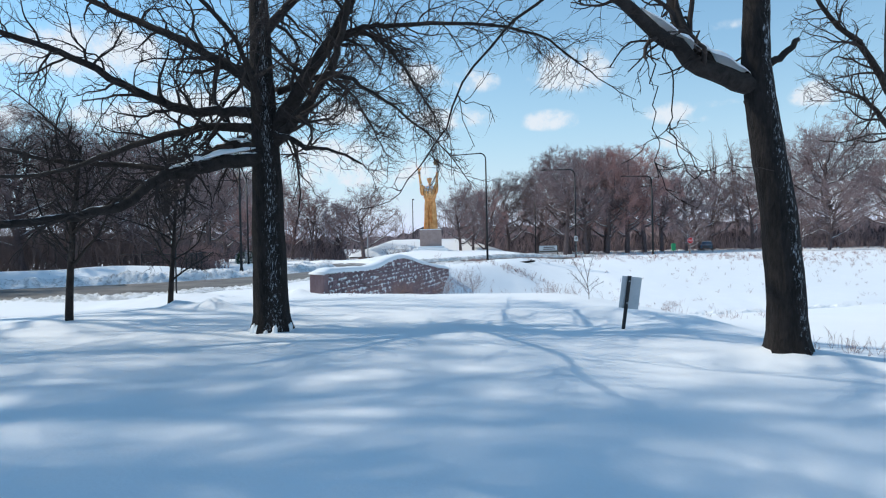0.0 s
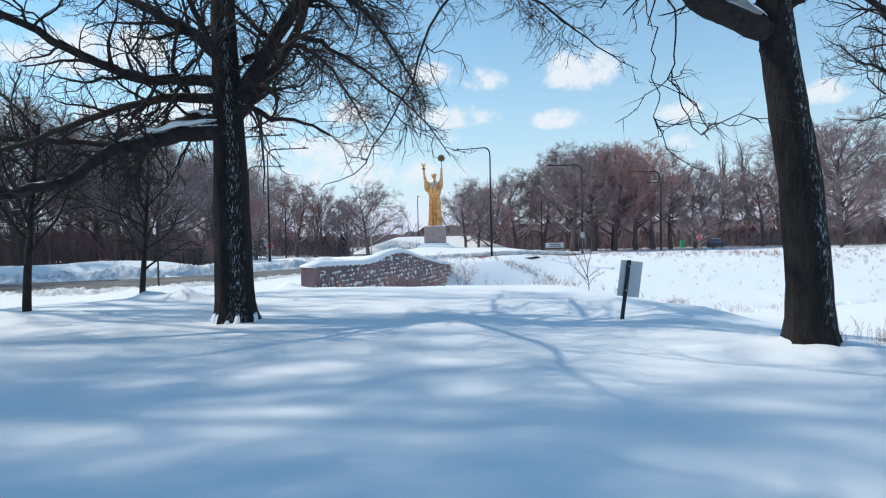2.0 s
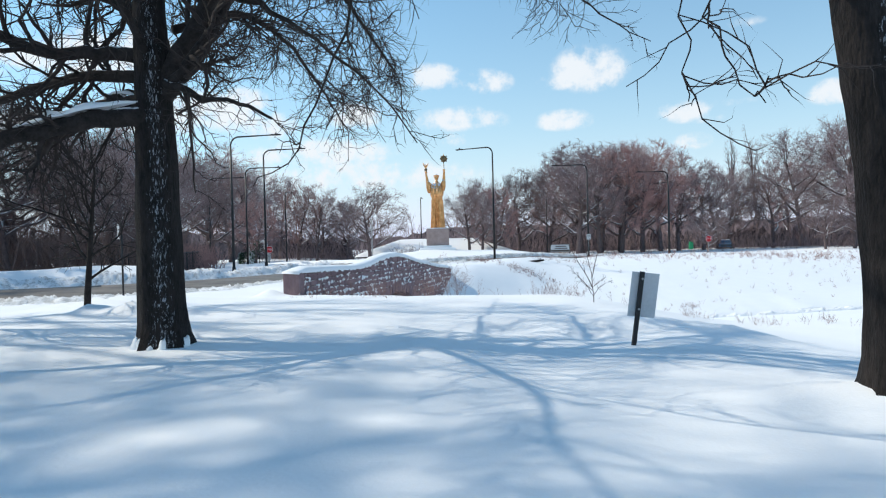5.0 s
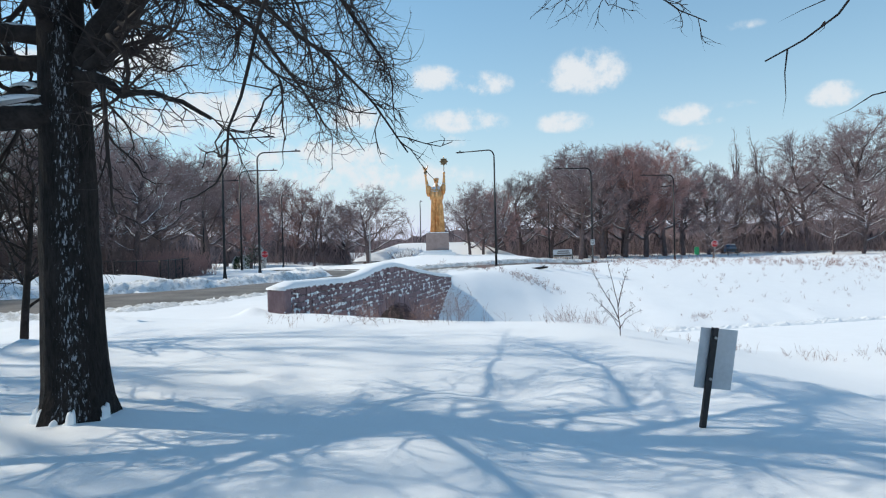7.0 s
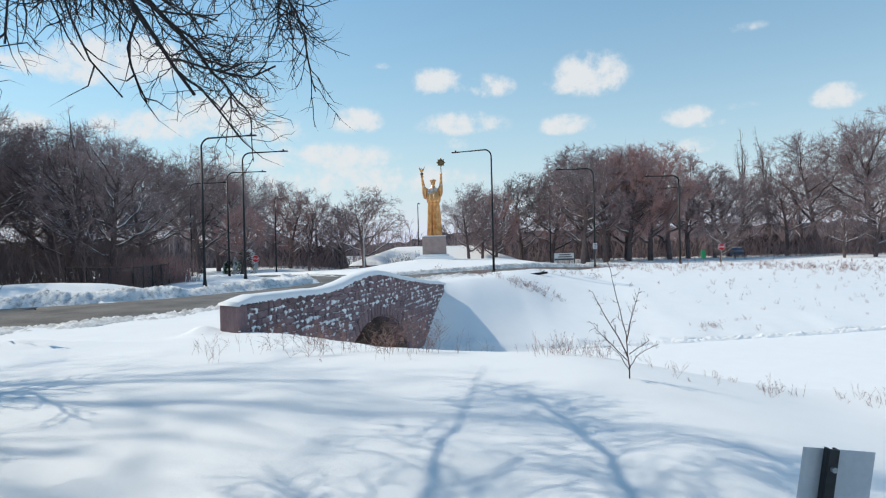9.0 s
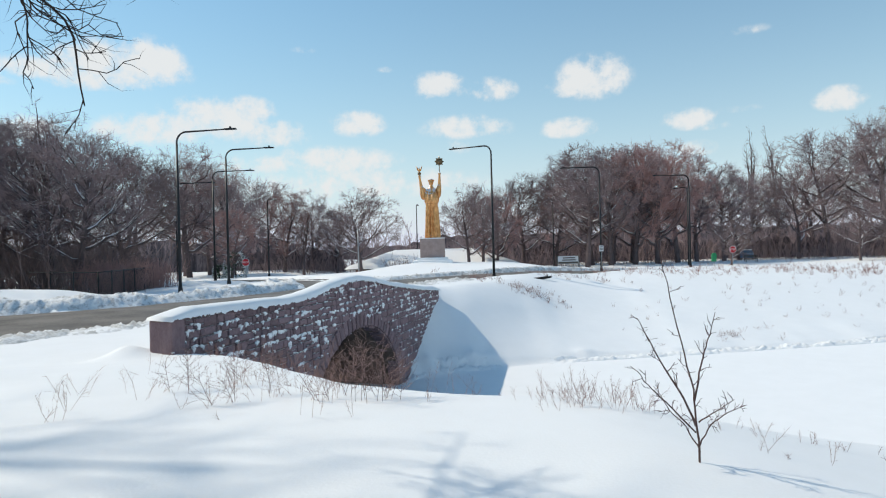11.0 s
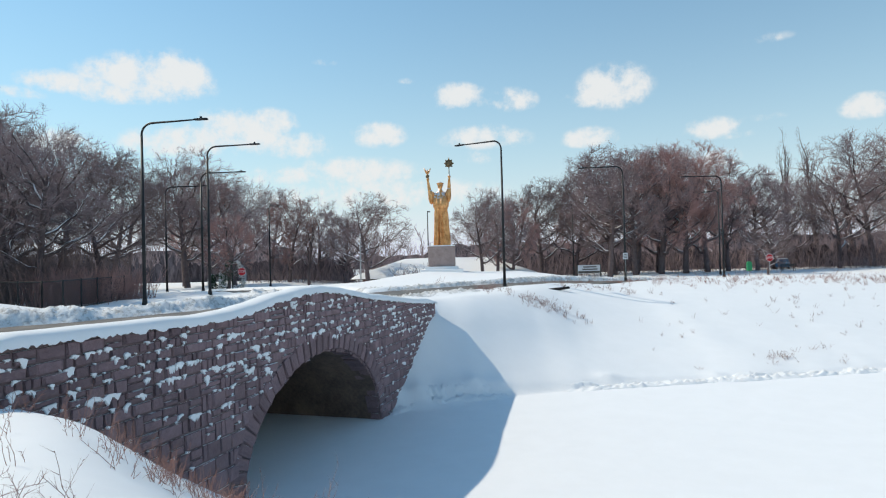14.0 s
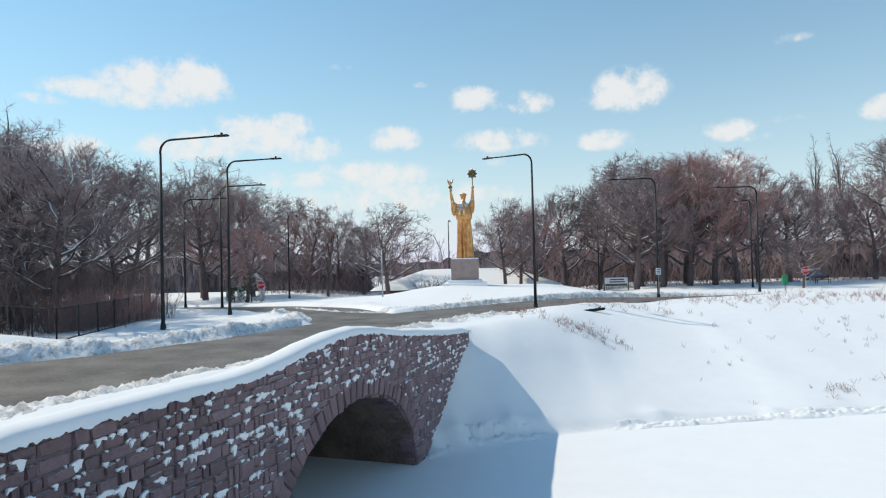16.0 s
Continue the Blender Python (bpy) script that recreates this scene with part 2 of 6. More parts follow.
PEDESTAL = material("pedestal_granite", (0.30, 0.22, 0.20), (0.42, 0.32, 0.29), rough=0.7, scale=2, fine=25, bump=0.2)
BLACK = material("black_paint", (0.012, 0.013, 0.015), (0.03, 0.03, 0.033), rough=0.45, scale=4, fine=40, bump=0.1)
STEEL = material("galvanised_steel", (0.30, 0.31, 0.32), (0.42, 0.43, 0.44), rough=0.5, metal=0.6, scale=5, fine=40, bump=0.1)
SIGN_BACK = material("sign_aluminium", (0.42, 0.45, 0.48), (0.55, 0.57, 0.60), rough=0.45, metal=0.35, scale=3, fine=30, bump=0.05)
RED = material("sign_red", (0.45, 0.02, 0.03), (0.58, 0.04, 0.05), rough=0.45, scale=4, fine=30, bump=0)
WHITE = material("white_paint", (0.72, 0.73, 0.73), (0.82, 0.82, 0.82), rough=0.5, scale=4, fine=30, bump=0)
GREEN = material("sign_green", (0.02, 0.20, 0.08), (0.03, 0.28, 0.12), rough=0.5, scale=4, fine=30, bump=0)
BRICK = material("far_brick", (0.20, 0.10, 0.08), (0.30, 0.17, 0.14), rough=0.9, scale=1, fine=8, bump=0.2)
DARK = material("dark_fascia", (0.05, 0.045, 0.04), (0.09, 0.08, 0.07), rough=0.7, scale=2, fine=12, bump=0)
MESH = material("fence_mesh", (0.015, 0.015, 0.017), (0.03, 0.03, 0.032), rough=0.6, scale=4, fine=30, bump=0)
CAR_BLUE = material("car_paint", (0.05, 0.12, 0.22), (0.08, 0.17, 0.28), rough=0.3, scale=2, fine=12, bump=0)
EVERGREEN = material("evergreen", (0.02, 0.045, 0.025), (0.05, 0.09, 0.05), rough=0.9, scale=3, fine=14, bump=0, snow=0.9, snow_scale=2, snow_low=0.42)


# ---------------------------------------------------------------- building blocks
def part(name, geometry, mat, parent=None, label=""):
    """Links a bmesh, or (vertices, faces), as one mesh object under a thing."""
    me = bpy.data.meshes.new(name)
    if isinstance(geometry, tuple):
        me.from_pydata(*[geometry[0], [], geometry[1]])
        me.update()
    else:
        geometry.to_mesh(me)
        geometry.free()
    me.materials.append(mat)
    ob = new(name, me)
    if parent:
        ob.parent = parent
    if label:
        ob["label"] = label
    return ob


def smooth(ob):
    ob.data.polygons.foreach_set("use_smooth", [True] * len(ob.data.polygons))
    return ob


def box(bm, size, at=(0, 0, 0), bevel=0.0, turn=0.0):
    made = bmesh.ops.create_cube(bm, size=1.0, matrix=Matrix.Translation(at) @ Matrix.Rotation(turn, 4, "Z") @ Matrix.Diagonal((*size, 1)))
    if bevel:
        edges = list({e for v in made["verts"] for e in v.link_edges})
        bmesh.ops.bevel(bm, geom=edges, offset=bevel, segments=2, affect="EDGES", profile=0.6)
    return bm


def tubes(lines, sides=6):
    """(vertices, faces) of tapered tubes along lines of (point, radius)."""
    verts, faces = [], []
    for line in lines:
        n = line[0][2] if len(line[0]) > 2 else sides
        base = len(verts)
        u = None
        count = len(line)
        tip = line[-1][1] == 0.0                               # runs out to a point
        for i in range(count):
            p = line[i][0]
            if tip and i == count - 1:
                verts.append(p)
                break
            a = line[max(i - 1, 0)][0]
            b = line[min(i + 1, count - 1)][0]
            d = (b - a)
            d = d.normalized() if d.length > 1e-9 else Vector((0, 0, 1))
            if u is None:
                u = d.orthogonal().normalized()
            else:
                u = (u - d * u.dot(d))
                u = u.normalized() if u.length > 1e-6 else d.orthogonal().normalized()
            w = d.cross(u)
            r = line[i][1]
            for k in range(n):
                ang = 2 * math.pi * k / n
                verts.append(p + (u * math.cos(ang) + w * math.sin(ang)) * r)
        for i in range(count - 1):
            for k in range(n):
                k2 = (k + 1) % n
                q = base + i * n
                if tip and i == count - 2:
                    faces.append((q + k, q + k2, q + n))
                else:
                    faces.append((q + k, q + k2, q + n + k2, q + n + k))
        if n > 3 and not tip:                                              # close the ends of all but twigs
            faces.append(tuple(base + k for k in reversed(range(n))))
            faces.append(tuple(base + (count - 1) * n + k for k in range(n)))
    return verts, faces


def thing(name, at, label, category, group="", kind="", turn=0.0, tilt=(0, 0)):
    ob = new(name)
    ob.matrix_world = Matrix.Translation(at) @ Euler((tilt[0], tilt[1], turn)).to_matrix().to_4x4()
    return tagged(ob, label, category, group, kind)


def lerp_table(x, table):
    if x <= table[0][0]:
        return table[0][1]
    for (x0, y0), (x1, y1) in zip(table, table[1:]):
        if x <= x1:
            t = (x - x0) / (x1 - x0)
            return y0 + (y1 - y0) * t
    return table[-1][1]


def smoothstep(a, b, x):
    """Eased 0 to 1 from a to b; a may be the larger."""
    t = min(max((x - a) / (b - a), 0.0), 1.0)
    return t * t * (3 - 2 * t)


# ---------------------------------------------------------------- the lie of the land
WALL_A, WALL_B = Vector((-5.055, 24.92, 0)), Vector((0.913, 46.064, 0))
WALL_U = (WALL_B - WALL_A).normalized()
WALL_N = Vector((WALL_U.y, -WALL_U.x, 0))                      # towards the pond
WALL_LEN = (WALL_B - WALL_A).length
ICE = -3.73
ARCH_S, ARCH_A, ARCH_B = 11.1, 4.15, 3.12
MAIN = [(-90, 12), (-45, 23.5), (-22, 30.6), (-15.5, 32.9), (-12.2, 35.6), (-9.9, 38.8), (-7.2, 44), (-4.6, 50), (-0.6, 56.3), (5.5, 62.8), (14, 68.5), (28, 74.5), (50, 80), (100, 88)]
MAIN_W = [(-90, 5.0), (-15.5, 5.0), (-12.2, 4.3), (-10, 3.8), (-6, 3.2), (0, 3.3), (14, 3.2), (100, 3.2)]
BRANCH = [(-5.2, 53.5), (-9.6, 60.8), (-15.6, 67.0), (-26, 73.5), (-45, 80.5), (-90, 90)]


def near_line(x, y, line):
    best, at = 1e9, None
    for (x0, y0), (x1, y1) in zip(line, line[1:]):
        dx, dy = x1 - x0, y1 - y0
        t = min(max(((x - x0) * dx + (y - y0) * dy) / (dx * dx + dy * dy), 0.0), 1.0)
        px, py = x0 + t * dx, y0 + t * dy
        d = math.hypot(x - px, y - py)
        if d < best:
            best, at = d, (px, py)
    return best, at


def road_edge(x, y):
    """Distance outside the road's edge (below zero: on the road)."""
    d, at = near_line(x, y, MAIN)
    e = d - lerp_table(at[0], MAIN_W)
    d2, _ = near_line(x, y, BRANCH)
    return min(e, d2 - 2.9)


POND_FAR = [(-8, 38.8), (-1, 40.8), (4.6, 43.5), (9, 44.7), (15, 45.8), (24.6, 47.8), (45, 53), (90, 60)]
FAR_SLOPE = [(0.5, 0.85), (3.5, 0.62), (7, 0.34), (12, 0.235), (40, 0.2)]
POND_NEAR = [(-7.0, 31.9), (-4.5, 31.6), (-3.2, 31.6), (-1.5, 30.1), (0, 29.0), (3, 27.8), (6, 26.8), (10, 26), (25, 25), (60, 24)]
NEAR_SLOPE = [(-4.0, 0.66), (-2.0, 0.56), (0.6, 0.47), (1.8, 0.49), (6, 0.46)]
MOUNDS = [(-5.55, 24.9, 0.26, 0.5), (-8.7, 21.4, 0.34, 2.0), (-5.40, 15.2, 0.20, 0.30), (-5.75, 15.3, 0.14, 0.30), (-6.35, 15.6, 0.17, 0.33), (-1.9, 12.6, 0.10, 0.16), (-2.35, 12.1, 0.07, 0.22), (-0.75, 4.6, 0.07, 0.16), (0.9, 12.3, -0.15, 0.55), (1.1, 13.1, 0.10, 0.7), (2.2, 11.75, -0.15, 0.5), (2.9, 12.0, -0.10, 0.5), (2.5, 12.8, 0.11, 0.8), (0.2, 11.2, 0.09, 0.8), (-3.34, 11.65, 0.05, 0.42), (3.34, 8.0, 0.12, 0.7), (-6.85, 16.2, 0.05, 1.2), (4.3, 11.5, -0.12, 0.5),
          (4.2, 12.2, 0.10, 0.8), (8.6, 44.9, 0.14, 0.5), (13.6, 45.6, 0.16, 0.5), (0.1, 82.6, 0.45, 2.2), (-1.6, 80.2, 0.15, 1.2), (1.6, 42.4, 0.35, 0.5), (2.6, 42.9, 0.30, 0.5), (3.6, 43.3, 0.25, 0.4), (0.5, 41.7, 0.40, 0.5), (-0.4, 41.2, 0.35, 0.4)]


def dip(x, y):
    """The ground sinks a little behind the island and at the far ends of the roads."""
    return 0.8 * smoothstep(62, 86, y) * max(smoothstep(8, 16, x) if x > 0 else smoothstep(2.5, 10, -x), smoothstep(90, 98, y)) + 0.55 * smoothstep(87, 96, y) * smoothstep(24, 15, abs(x))


def land(x, y, detail=True):
    """Height of the snow."""
    side = (x - WALL_A.x) * WALL_N.x + (y - WALL_A.y) * WALL_N.y
    along = (x - WALL_A.x) * WALL_U.x + (y - WALL_A.y) * WALL_U.y
    # upper ground: near plateau falling gently to the level of the road
    plate = 0.72 - (0.62 + 0.10 * smoothstep(-4, -9, x) if x < -4 else 0.62) * smoothstep(14, 30, y + 0.42 * max(0, -x - 4)) if y < 40 else 0.10
    island = math.hypot((x - 0.5) / 1.15, y - 83)
    rise = 0.38 * (1 - smoothstep(5.0, 20 if y > 84 else 24, island))
    top = plate + rise - dip(x, y)
    if y < 34:                                                 # the lawn falls away beside the path
        top -= 0.68 * smoothstep(2.6, 7.2, x) * smoothstep(7, 12.5, y) * smoothstep(34, 24, y)
    # the hollow of the pond
    far_e = sum(lerp_table(x + o, POND_FAR) for o in (-1.5, 0, 1.5)) / 3
    near_e = sum(lerp_table(x + o, POND_NEAR) for o in (-1, 0, 1)) / 3
    if y > (far_e + near_e) / 2:
        far_e += 0.25 * noise.noise((x * 0.6, 3.3, 0.5))
        bank = ICE + max(0.0, y - far_e) * sum(lerp_table(x + o, FAR_SLOPE) for o in (-2, -1, 0, 1, 2)) / 5 + (0.08 + 0.24 * max(0.0, 0.15 + noise.noise((x * 0.33, 7.7, 0.5)))) * smoothstep(-0.05, 0.22, y - far_e) * smoothstep(5.0, 1.0, y - far_e)
    else:
        d = max(0.0, near_e - y)
        bank = ICE + sum(lerp_table(x + o, NEAR_SLOPE) for o in (-1, 0, 1)) / 3 * d
    k = 0.5 + 1.1 * smoothstep(40, 50, y)                                                  # rounded crest
    h = max(k - abs(top - bank), 0.0) / k
    low = min(top, bank) - h * h * k * 0.25
    if side > -0.3 or along < -0.2 or along > WALL_LEN + 0.1:
        if side > -0.3:
            z = low
        else:
            z = top
            back = smoothstep(0.0, 4.5, -side)
            if along < 0:
                z = min(top, low) * (1 - smoothstep(-1.0, 2.5, -side)) + top * smoothstep(-1.0, 2.5, -side)
            elif along > WALL_LEN:
                z = low * (1 - smoothstep(-0.2, 1.0, -side)) + top * smoothstep(-0.2, 1.0, -side)
    else:
        z = top
    e = road_edge(x, y)
    if x < -11 and y > 34:
        z += 0.80 * math.exp(-((e - 3.2) / 1.9) ** 2) * smoothstep(-11, -17, x) * smoothstep(45.5, 40.5, y) - 0.14 * smoothstep(41, 45, y) * smoothstep(-11, -14, x) * smoothstep(76, 62, y) if e > 0 else 0
    if detail:
        far = smoothstep(90, 40, abs(y)) if abs(y) < 90 else 0.0
        wavy = noise.noise((x * 0.16, y * 0.22, 1.7)) * 0.11 + noise.noise((x * 0.5, y * 0.7, 4.2)) * 0.035
        if bank < top and bank <= ICE + 0.02:
            wavy *= 0.10
        z += wavy * (0.35 + 0.65 * far)
        if -0.2 < e < 3.0 and not (-0.3 < along < WALL_LEN and side > -0.6):
            ridge = math.exp(-((e - 0.9) / 0.65) ** 2)
            z += ridge * 0.35 * (0.24 + 0.20 * noise.noise((x * 0.9, y * 0.9, 9.1)) + 0.10 * noise.noise((x * 3.1, y * 3.1, 2.1)))
        for mx, my, mh, mr in MOUNDS:
            q = ((x - mx) ** 2 + (y - my) ** 2) / (mr * mr)
            if q < 9:
                z += mh * math.exp(-q) * (1 + 0.5 * noise.noise((x * 4, y * 4, 0)))
    if e < 0.5 and not (side > -0.6 and 0 < along < WALL_LEN):
        z = z * smoothstep(-0.1, 0.5, e) + (-0.12 - dip(x, y)) * (1 - smoothstep(-0.1, 0.5, e))
    return z


def spread(fine0, fine1, step, reach, growth):
    """Grid lines: even in the middle, wider and wider outside it."""
    mid = [fine0 + step * i for i in range(int((fine1 - fine0) / step) + 1)]
    low, high, s = [], [], step
    a, b = mid[0], mid[-1]
    while a > reach[0] or b < reach[1]:
        s *= growth
        a, b = a - s, b + s
        if a + s > reach[0]:
            low.append(a)
        if b - s < reach[1]:
            high.append(b)
    return low[::-1] + mid + high


def sheet(xs, ys, height):
    verts = [(x, y, height(x, y)) for y in ys for x in xs]
    w = len(xs)
    faces = [(j * w + i, j * w + i + 1, (j + 1) * w + i + 1, (j + 1) * w + i) for j in range(len(ys) - 1) for i in range(w - 1)]
    return verts, faces


gx = spread(-18, 22, 0.24, (-900, 900), 1.13)
gy = spread(-1, 76, 0.24, (-120, 1500), 1.11)
gv, gf = sheet(gx, gy, land)


def over_mouth(face):
    """A face of the sheet that would stand in the mouth of the arch."""
    c = sum((Vector(gv[i]) for i in face), Vector()) / 4
    rel = c - WALL_A
    s, d = rel.dot(WALL_U), rel.dot(WALL_N)
    zs = [gv[i][2] for i in face]
    return ARCH_S - ARCH_A - 0.4 < s < ARCH_S + ARCH_A + 0.4 and -1.2 < d < 0.5 and max(zs) - min(zs) > 1.0


gf = [f for f in gf if not over_mouth(f)]
ground = smooth(part("ground", (gv, gf), SNOW))
tagged(ground, "fresh white snow lying over lawn, banks and frozen pond", "snow", kind="structure")


def strip(line, widths, z, steps=6):
    verts, faces = [], []
    pts = []
    for (x0, y0), (x1, y1) in zip(line, line[1:]):
        for i in range(steps):
            t = i / steps
            pts.append((x0 + (x1 - x0) * t, y0 + (y1 - y0) * t))
    pts.append(line[-1])
    for i, (x, y) in enumerate(pts):
        a, b = pts[max(i - 1, 0)], pts[min(i + 1, len(pts) - 1)]
        dx, dy = b[0] - a[0], b[1] - a[1]
        n = math.hypot(dx, dy)
        w = (lerp_table(x, widths) if isinstance(widths, list) else widths) + 0.45
        for k in range(9):
            s = (k / 4 - 1) * w
            verts.append((x - dy / n * s, y + dx / n * s, z + 0.05 * (1 - (s / w) ** 2) - dip(x - dy / n * s, y + dx / n * s)))
    for i in range(len(pts) - 1):
        for k in range(8):
            q = i * 9 + k
            faces.append((q, q + 9, q + 10, q + 1))
    return verts, faces


road = smooth(part("road", strip(MAIN, MAIN_W, -0.045), ASPHALT))
tagged(road, "grey asphalt road, ploughed and dusted with salt", "road", kind="structure")

road_side = smooth(part("road_branch", strip(BRANCH, 2.9, -0.052), ASPHALT))
tagged(road_side, "grey asphalt side road round the snowy island", "road", kind="structure")

def ploughed(name, line, wide, high, label, seed, mat=None, lumpy=1.0):
    """A crumbled bank of ploughed snow along a line."""
    pts = []
    for (x0, y0), (x1, y1) in zip(line, line[1:]):
        n = max(2, int(math.hypot(x1 - x0, y1 - y0) / 0.11))
        pts += [(x0 + (x1 - x0) * i / n, y0 + (y1 - y0) * i / n) for i in range(n)]
    soft = []
    for i in range(len(pts)):
        a, c = max(0, i - 9), min(len(pts), i + 10)
        soft.append((sum(p[0] for p in pts[a:c]) / (c - a), sum(p[1] for p in pts[a:c]) / (c - a)))
    verts, faces, k = [], [], 15
    for i, (x, y) in enumerate(soft):
        a, c = soft[max(i - 1, 0)], soft[min(i + 1, len(soft) - 1)]
        dx, dy = c[0] - a[0], c[1] - a[1]
        n = math.hypot(dx, dy) or 1
        fade = min(1.0, i / 25, (len(soft) - 1 - i) / 25)
        w = wide * (1 + 0.35 * noise.noise((x * 0.5, y * 0.5, seed)))
        for j in range(k):
            f = j / (k - 1)
            px, py = x - dy / n * (f - 0.5) * w, y + dx / n * (f - 0.5) * w
            lump = 0.6 + 0.5 * noise.noise((px * 0.9, py * 0.9, seed)) + lumpy * (0.6 * abs(noise.noise((px * 3.7, py * 3.7, seed))) + 0.55 * noise.noise((px * 7.3, py * 7.3, seed)) + 0.35 * noise.noise((px * 16, py * 16, seed)))
            verts.append((px, py, land(px, py, False) - 0.05 + fade * math.sin(math.pi * f) ** 0.7 * high * max(0.05, lump)))
    for i in range(len(soft) - 1):
        for j in range(k - 1):
            q = i * k + j
            faces.append((q, q + k, q + k + 1, q + 1))
    ob = part(name, (verts, faces), mat or SLUSH)
    return tagged(smooth(ob), label, "snow bank", kind="stuff")


ploughed("snow_bank", [(-24, 24.6), (-18, 26.3), (-13.6, 27.1), (-11.4, 28.5), (-9.7, 30.7), (-8.0, 33.6), (-6.3, 37.4), (-4.1, 42.6), (-1.7, 47.6), (1.2, 52.0), (4.0, 56.0)], 1.9, 0.25, "crumbled ploughed snow along the near edge of the road", 3.0)
ploughed("snow_bank", [(-40, 29.6), (-26, 34.6), (-19.8, 37.0), (-16.0, 39.3), (-13.2, 41.7), (-10.9, 45.2), (-9.2, 48.8), (-8.6, 52.0), (-9.4, 55.6), (-13.4, 61.6)], 1.7, 0.52, "dirty crumbled bank of ploughed snow at the kerb", 7.0, DIRTY, 0.5)
ploughed("snow_bank", [(-14.0, 66.4), (-9.0, 60.6), (-6.0, 58.4), (-2.6, 59.6), (3.0, 65.2), (11.0, 71.0), (22.0, 76.2)], 1.3, 0.22, "crumbled snow round the edge of the island", 11.0)

ploughed("snow_bank", [(5.2, 43.6), (9, 44.5), (15, 45.6), (24.6, 47.6), (34, 50)], 0.8, 0.24, "low drift of snow along the edge of the pond", 19.0, SNOW, 1.0)
ploughed("snow_bank", [(-1.3, 39.6), (-0.4, 41.1), (0.9, 41.9), (2.4, 42.6), (4.9, 43.5)], 1.0, 0.42, "crumbled snow heaped at the foot of the bank", 15.0, SNOW)

# ---------------------------------------------------------------- the stone bridge
TOP = [(0, 0.95), (1.1, 0.93), (3.2, 0.86), (5.3, 0.80), (6.6, 0.81), (7.6, 0.92), (8.5, 1.05), (9.9, 1.17), (11.0, 1.18), (12.2, 1.06), (14.4, 0.74), (16.6, 0.50), (19, 0.24), (21.98, 0.02)]


def bow(s):
    """How far the face of the wall stands out; it flares at its near end."""
    return 0.09 * smoothstep(22, 12, s) + 0.40 * max(0.0, 1 - s / 4.5) ** 2 if s < 22 else 0.0


def in_arch(s, z, grow=0.0):
    return ((s - ARCH_S) / (ARCH_A + grow)) ** 2 + ((z - ICE) / (ARCH_B + grow)) ** 2 < 1 and z > ICE - 1


WALL_M = Matrix(((WALL_U.x, WALL_N.x, 0, WALL_A.x), (WALL_U.y, WALL_N.y, 0, WALL_A.y), (0, 0, 1, 0), (0, 0, 0, 1)))   # s, out, z
bridge = new("stone_bridge")
bridge.matrix_world = WALL_M
tagged(bridge, "pinkish granite bridge with an arch and snow-topped parapet", "bridge")


def wall_core():
    """The backing of the wall, with the arch cut through it and the vault behind."""
    n = 110
    verts, faces = [], []
    for i in range(n + 1):
        s = WALL_LEN * i / n
        t = lerp_table(s, TOP)
        u = (s - ARCH_S) / ARCH_A
        b = ICE + ARCH_B * math.sqrt(max(0.0, 1 - u * u)) if abs(u) < 1 else ICE - 0.6
        for y in (-0.03, -0.52):
            verts += [(s, y + bow(s), b), (s, y + bow(s), t - 0.01)]
    for i in range(n):
        q = i * 4
        faces += [(q, q + 4, q + 5, q + 1), (q + 2, q + 3, q + 7, q + 6), (q + 1, q + 5, q + 7, q + 3), (q, q + 2, q + 6, q + 4)]
    faces += [(0, 1, 3, 2), (n * 4, n * 4 + 2, n * 4 + 3, n * 4 + 1)]
    return verts, faces


part("backing", wall_core(), MORTAR, bridge)
vv, vf = [], []
for i in range(33):
    a = math.pi * i / 32
    for y in (0.03, -3, -6, -9, -11):
        vv.append((ARCH_S + (ARCH_A + 0.02) * math.cos(a), y, ICE - 0.3 + (ARCH_B + 0.32) * math.sin(a)))
for i in range(32):
    for k in range(4):
        q = i * 5 + k
        vf.append((q, q + 5, q + 6, q + 1))
ice = part("pond_ice", ([(ARCH_S - 4.3, -11, ICE + 0.01), (ARCH_S + 4.3, -11, ICE + 0.01), (ARCH_S + 4.3, 0.15, ICE + 0.01), (ARCH_S - 4.3, 0.15, ICE + 0.01)], [(0, 1, 2, 3)]), SNOW)
ice.matrix_world = WALL_M
tagged(ice, "snow-dusted ice running on under the arch", "ice", kind="structure")
smooth(part("vault", (vv, vf), VAULT, bridge, "dark stained barrel vault under the road"))
# added wall at the far end of the vault, stops light leaking in
bm = bmesh.new()
box(bm, (9.4, 0.5, 3.6), (ARCH_S, -11.2, ICE + 1.35), 0.05)
part("end_wall", bm, VAULT, bridge, "dark wall added to keep light out of the vault")


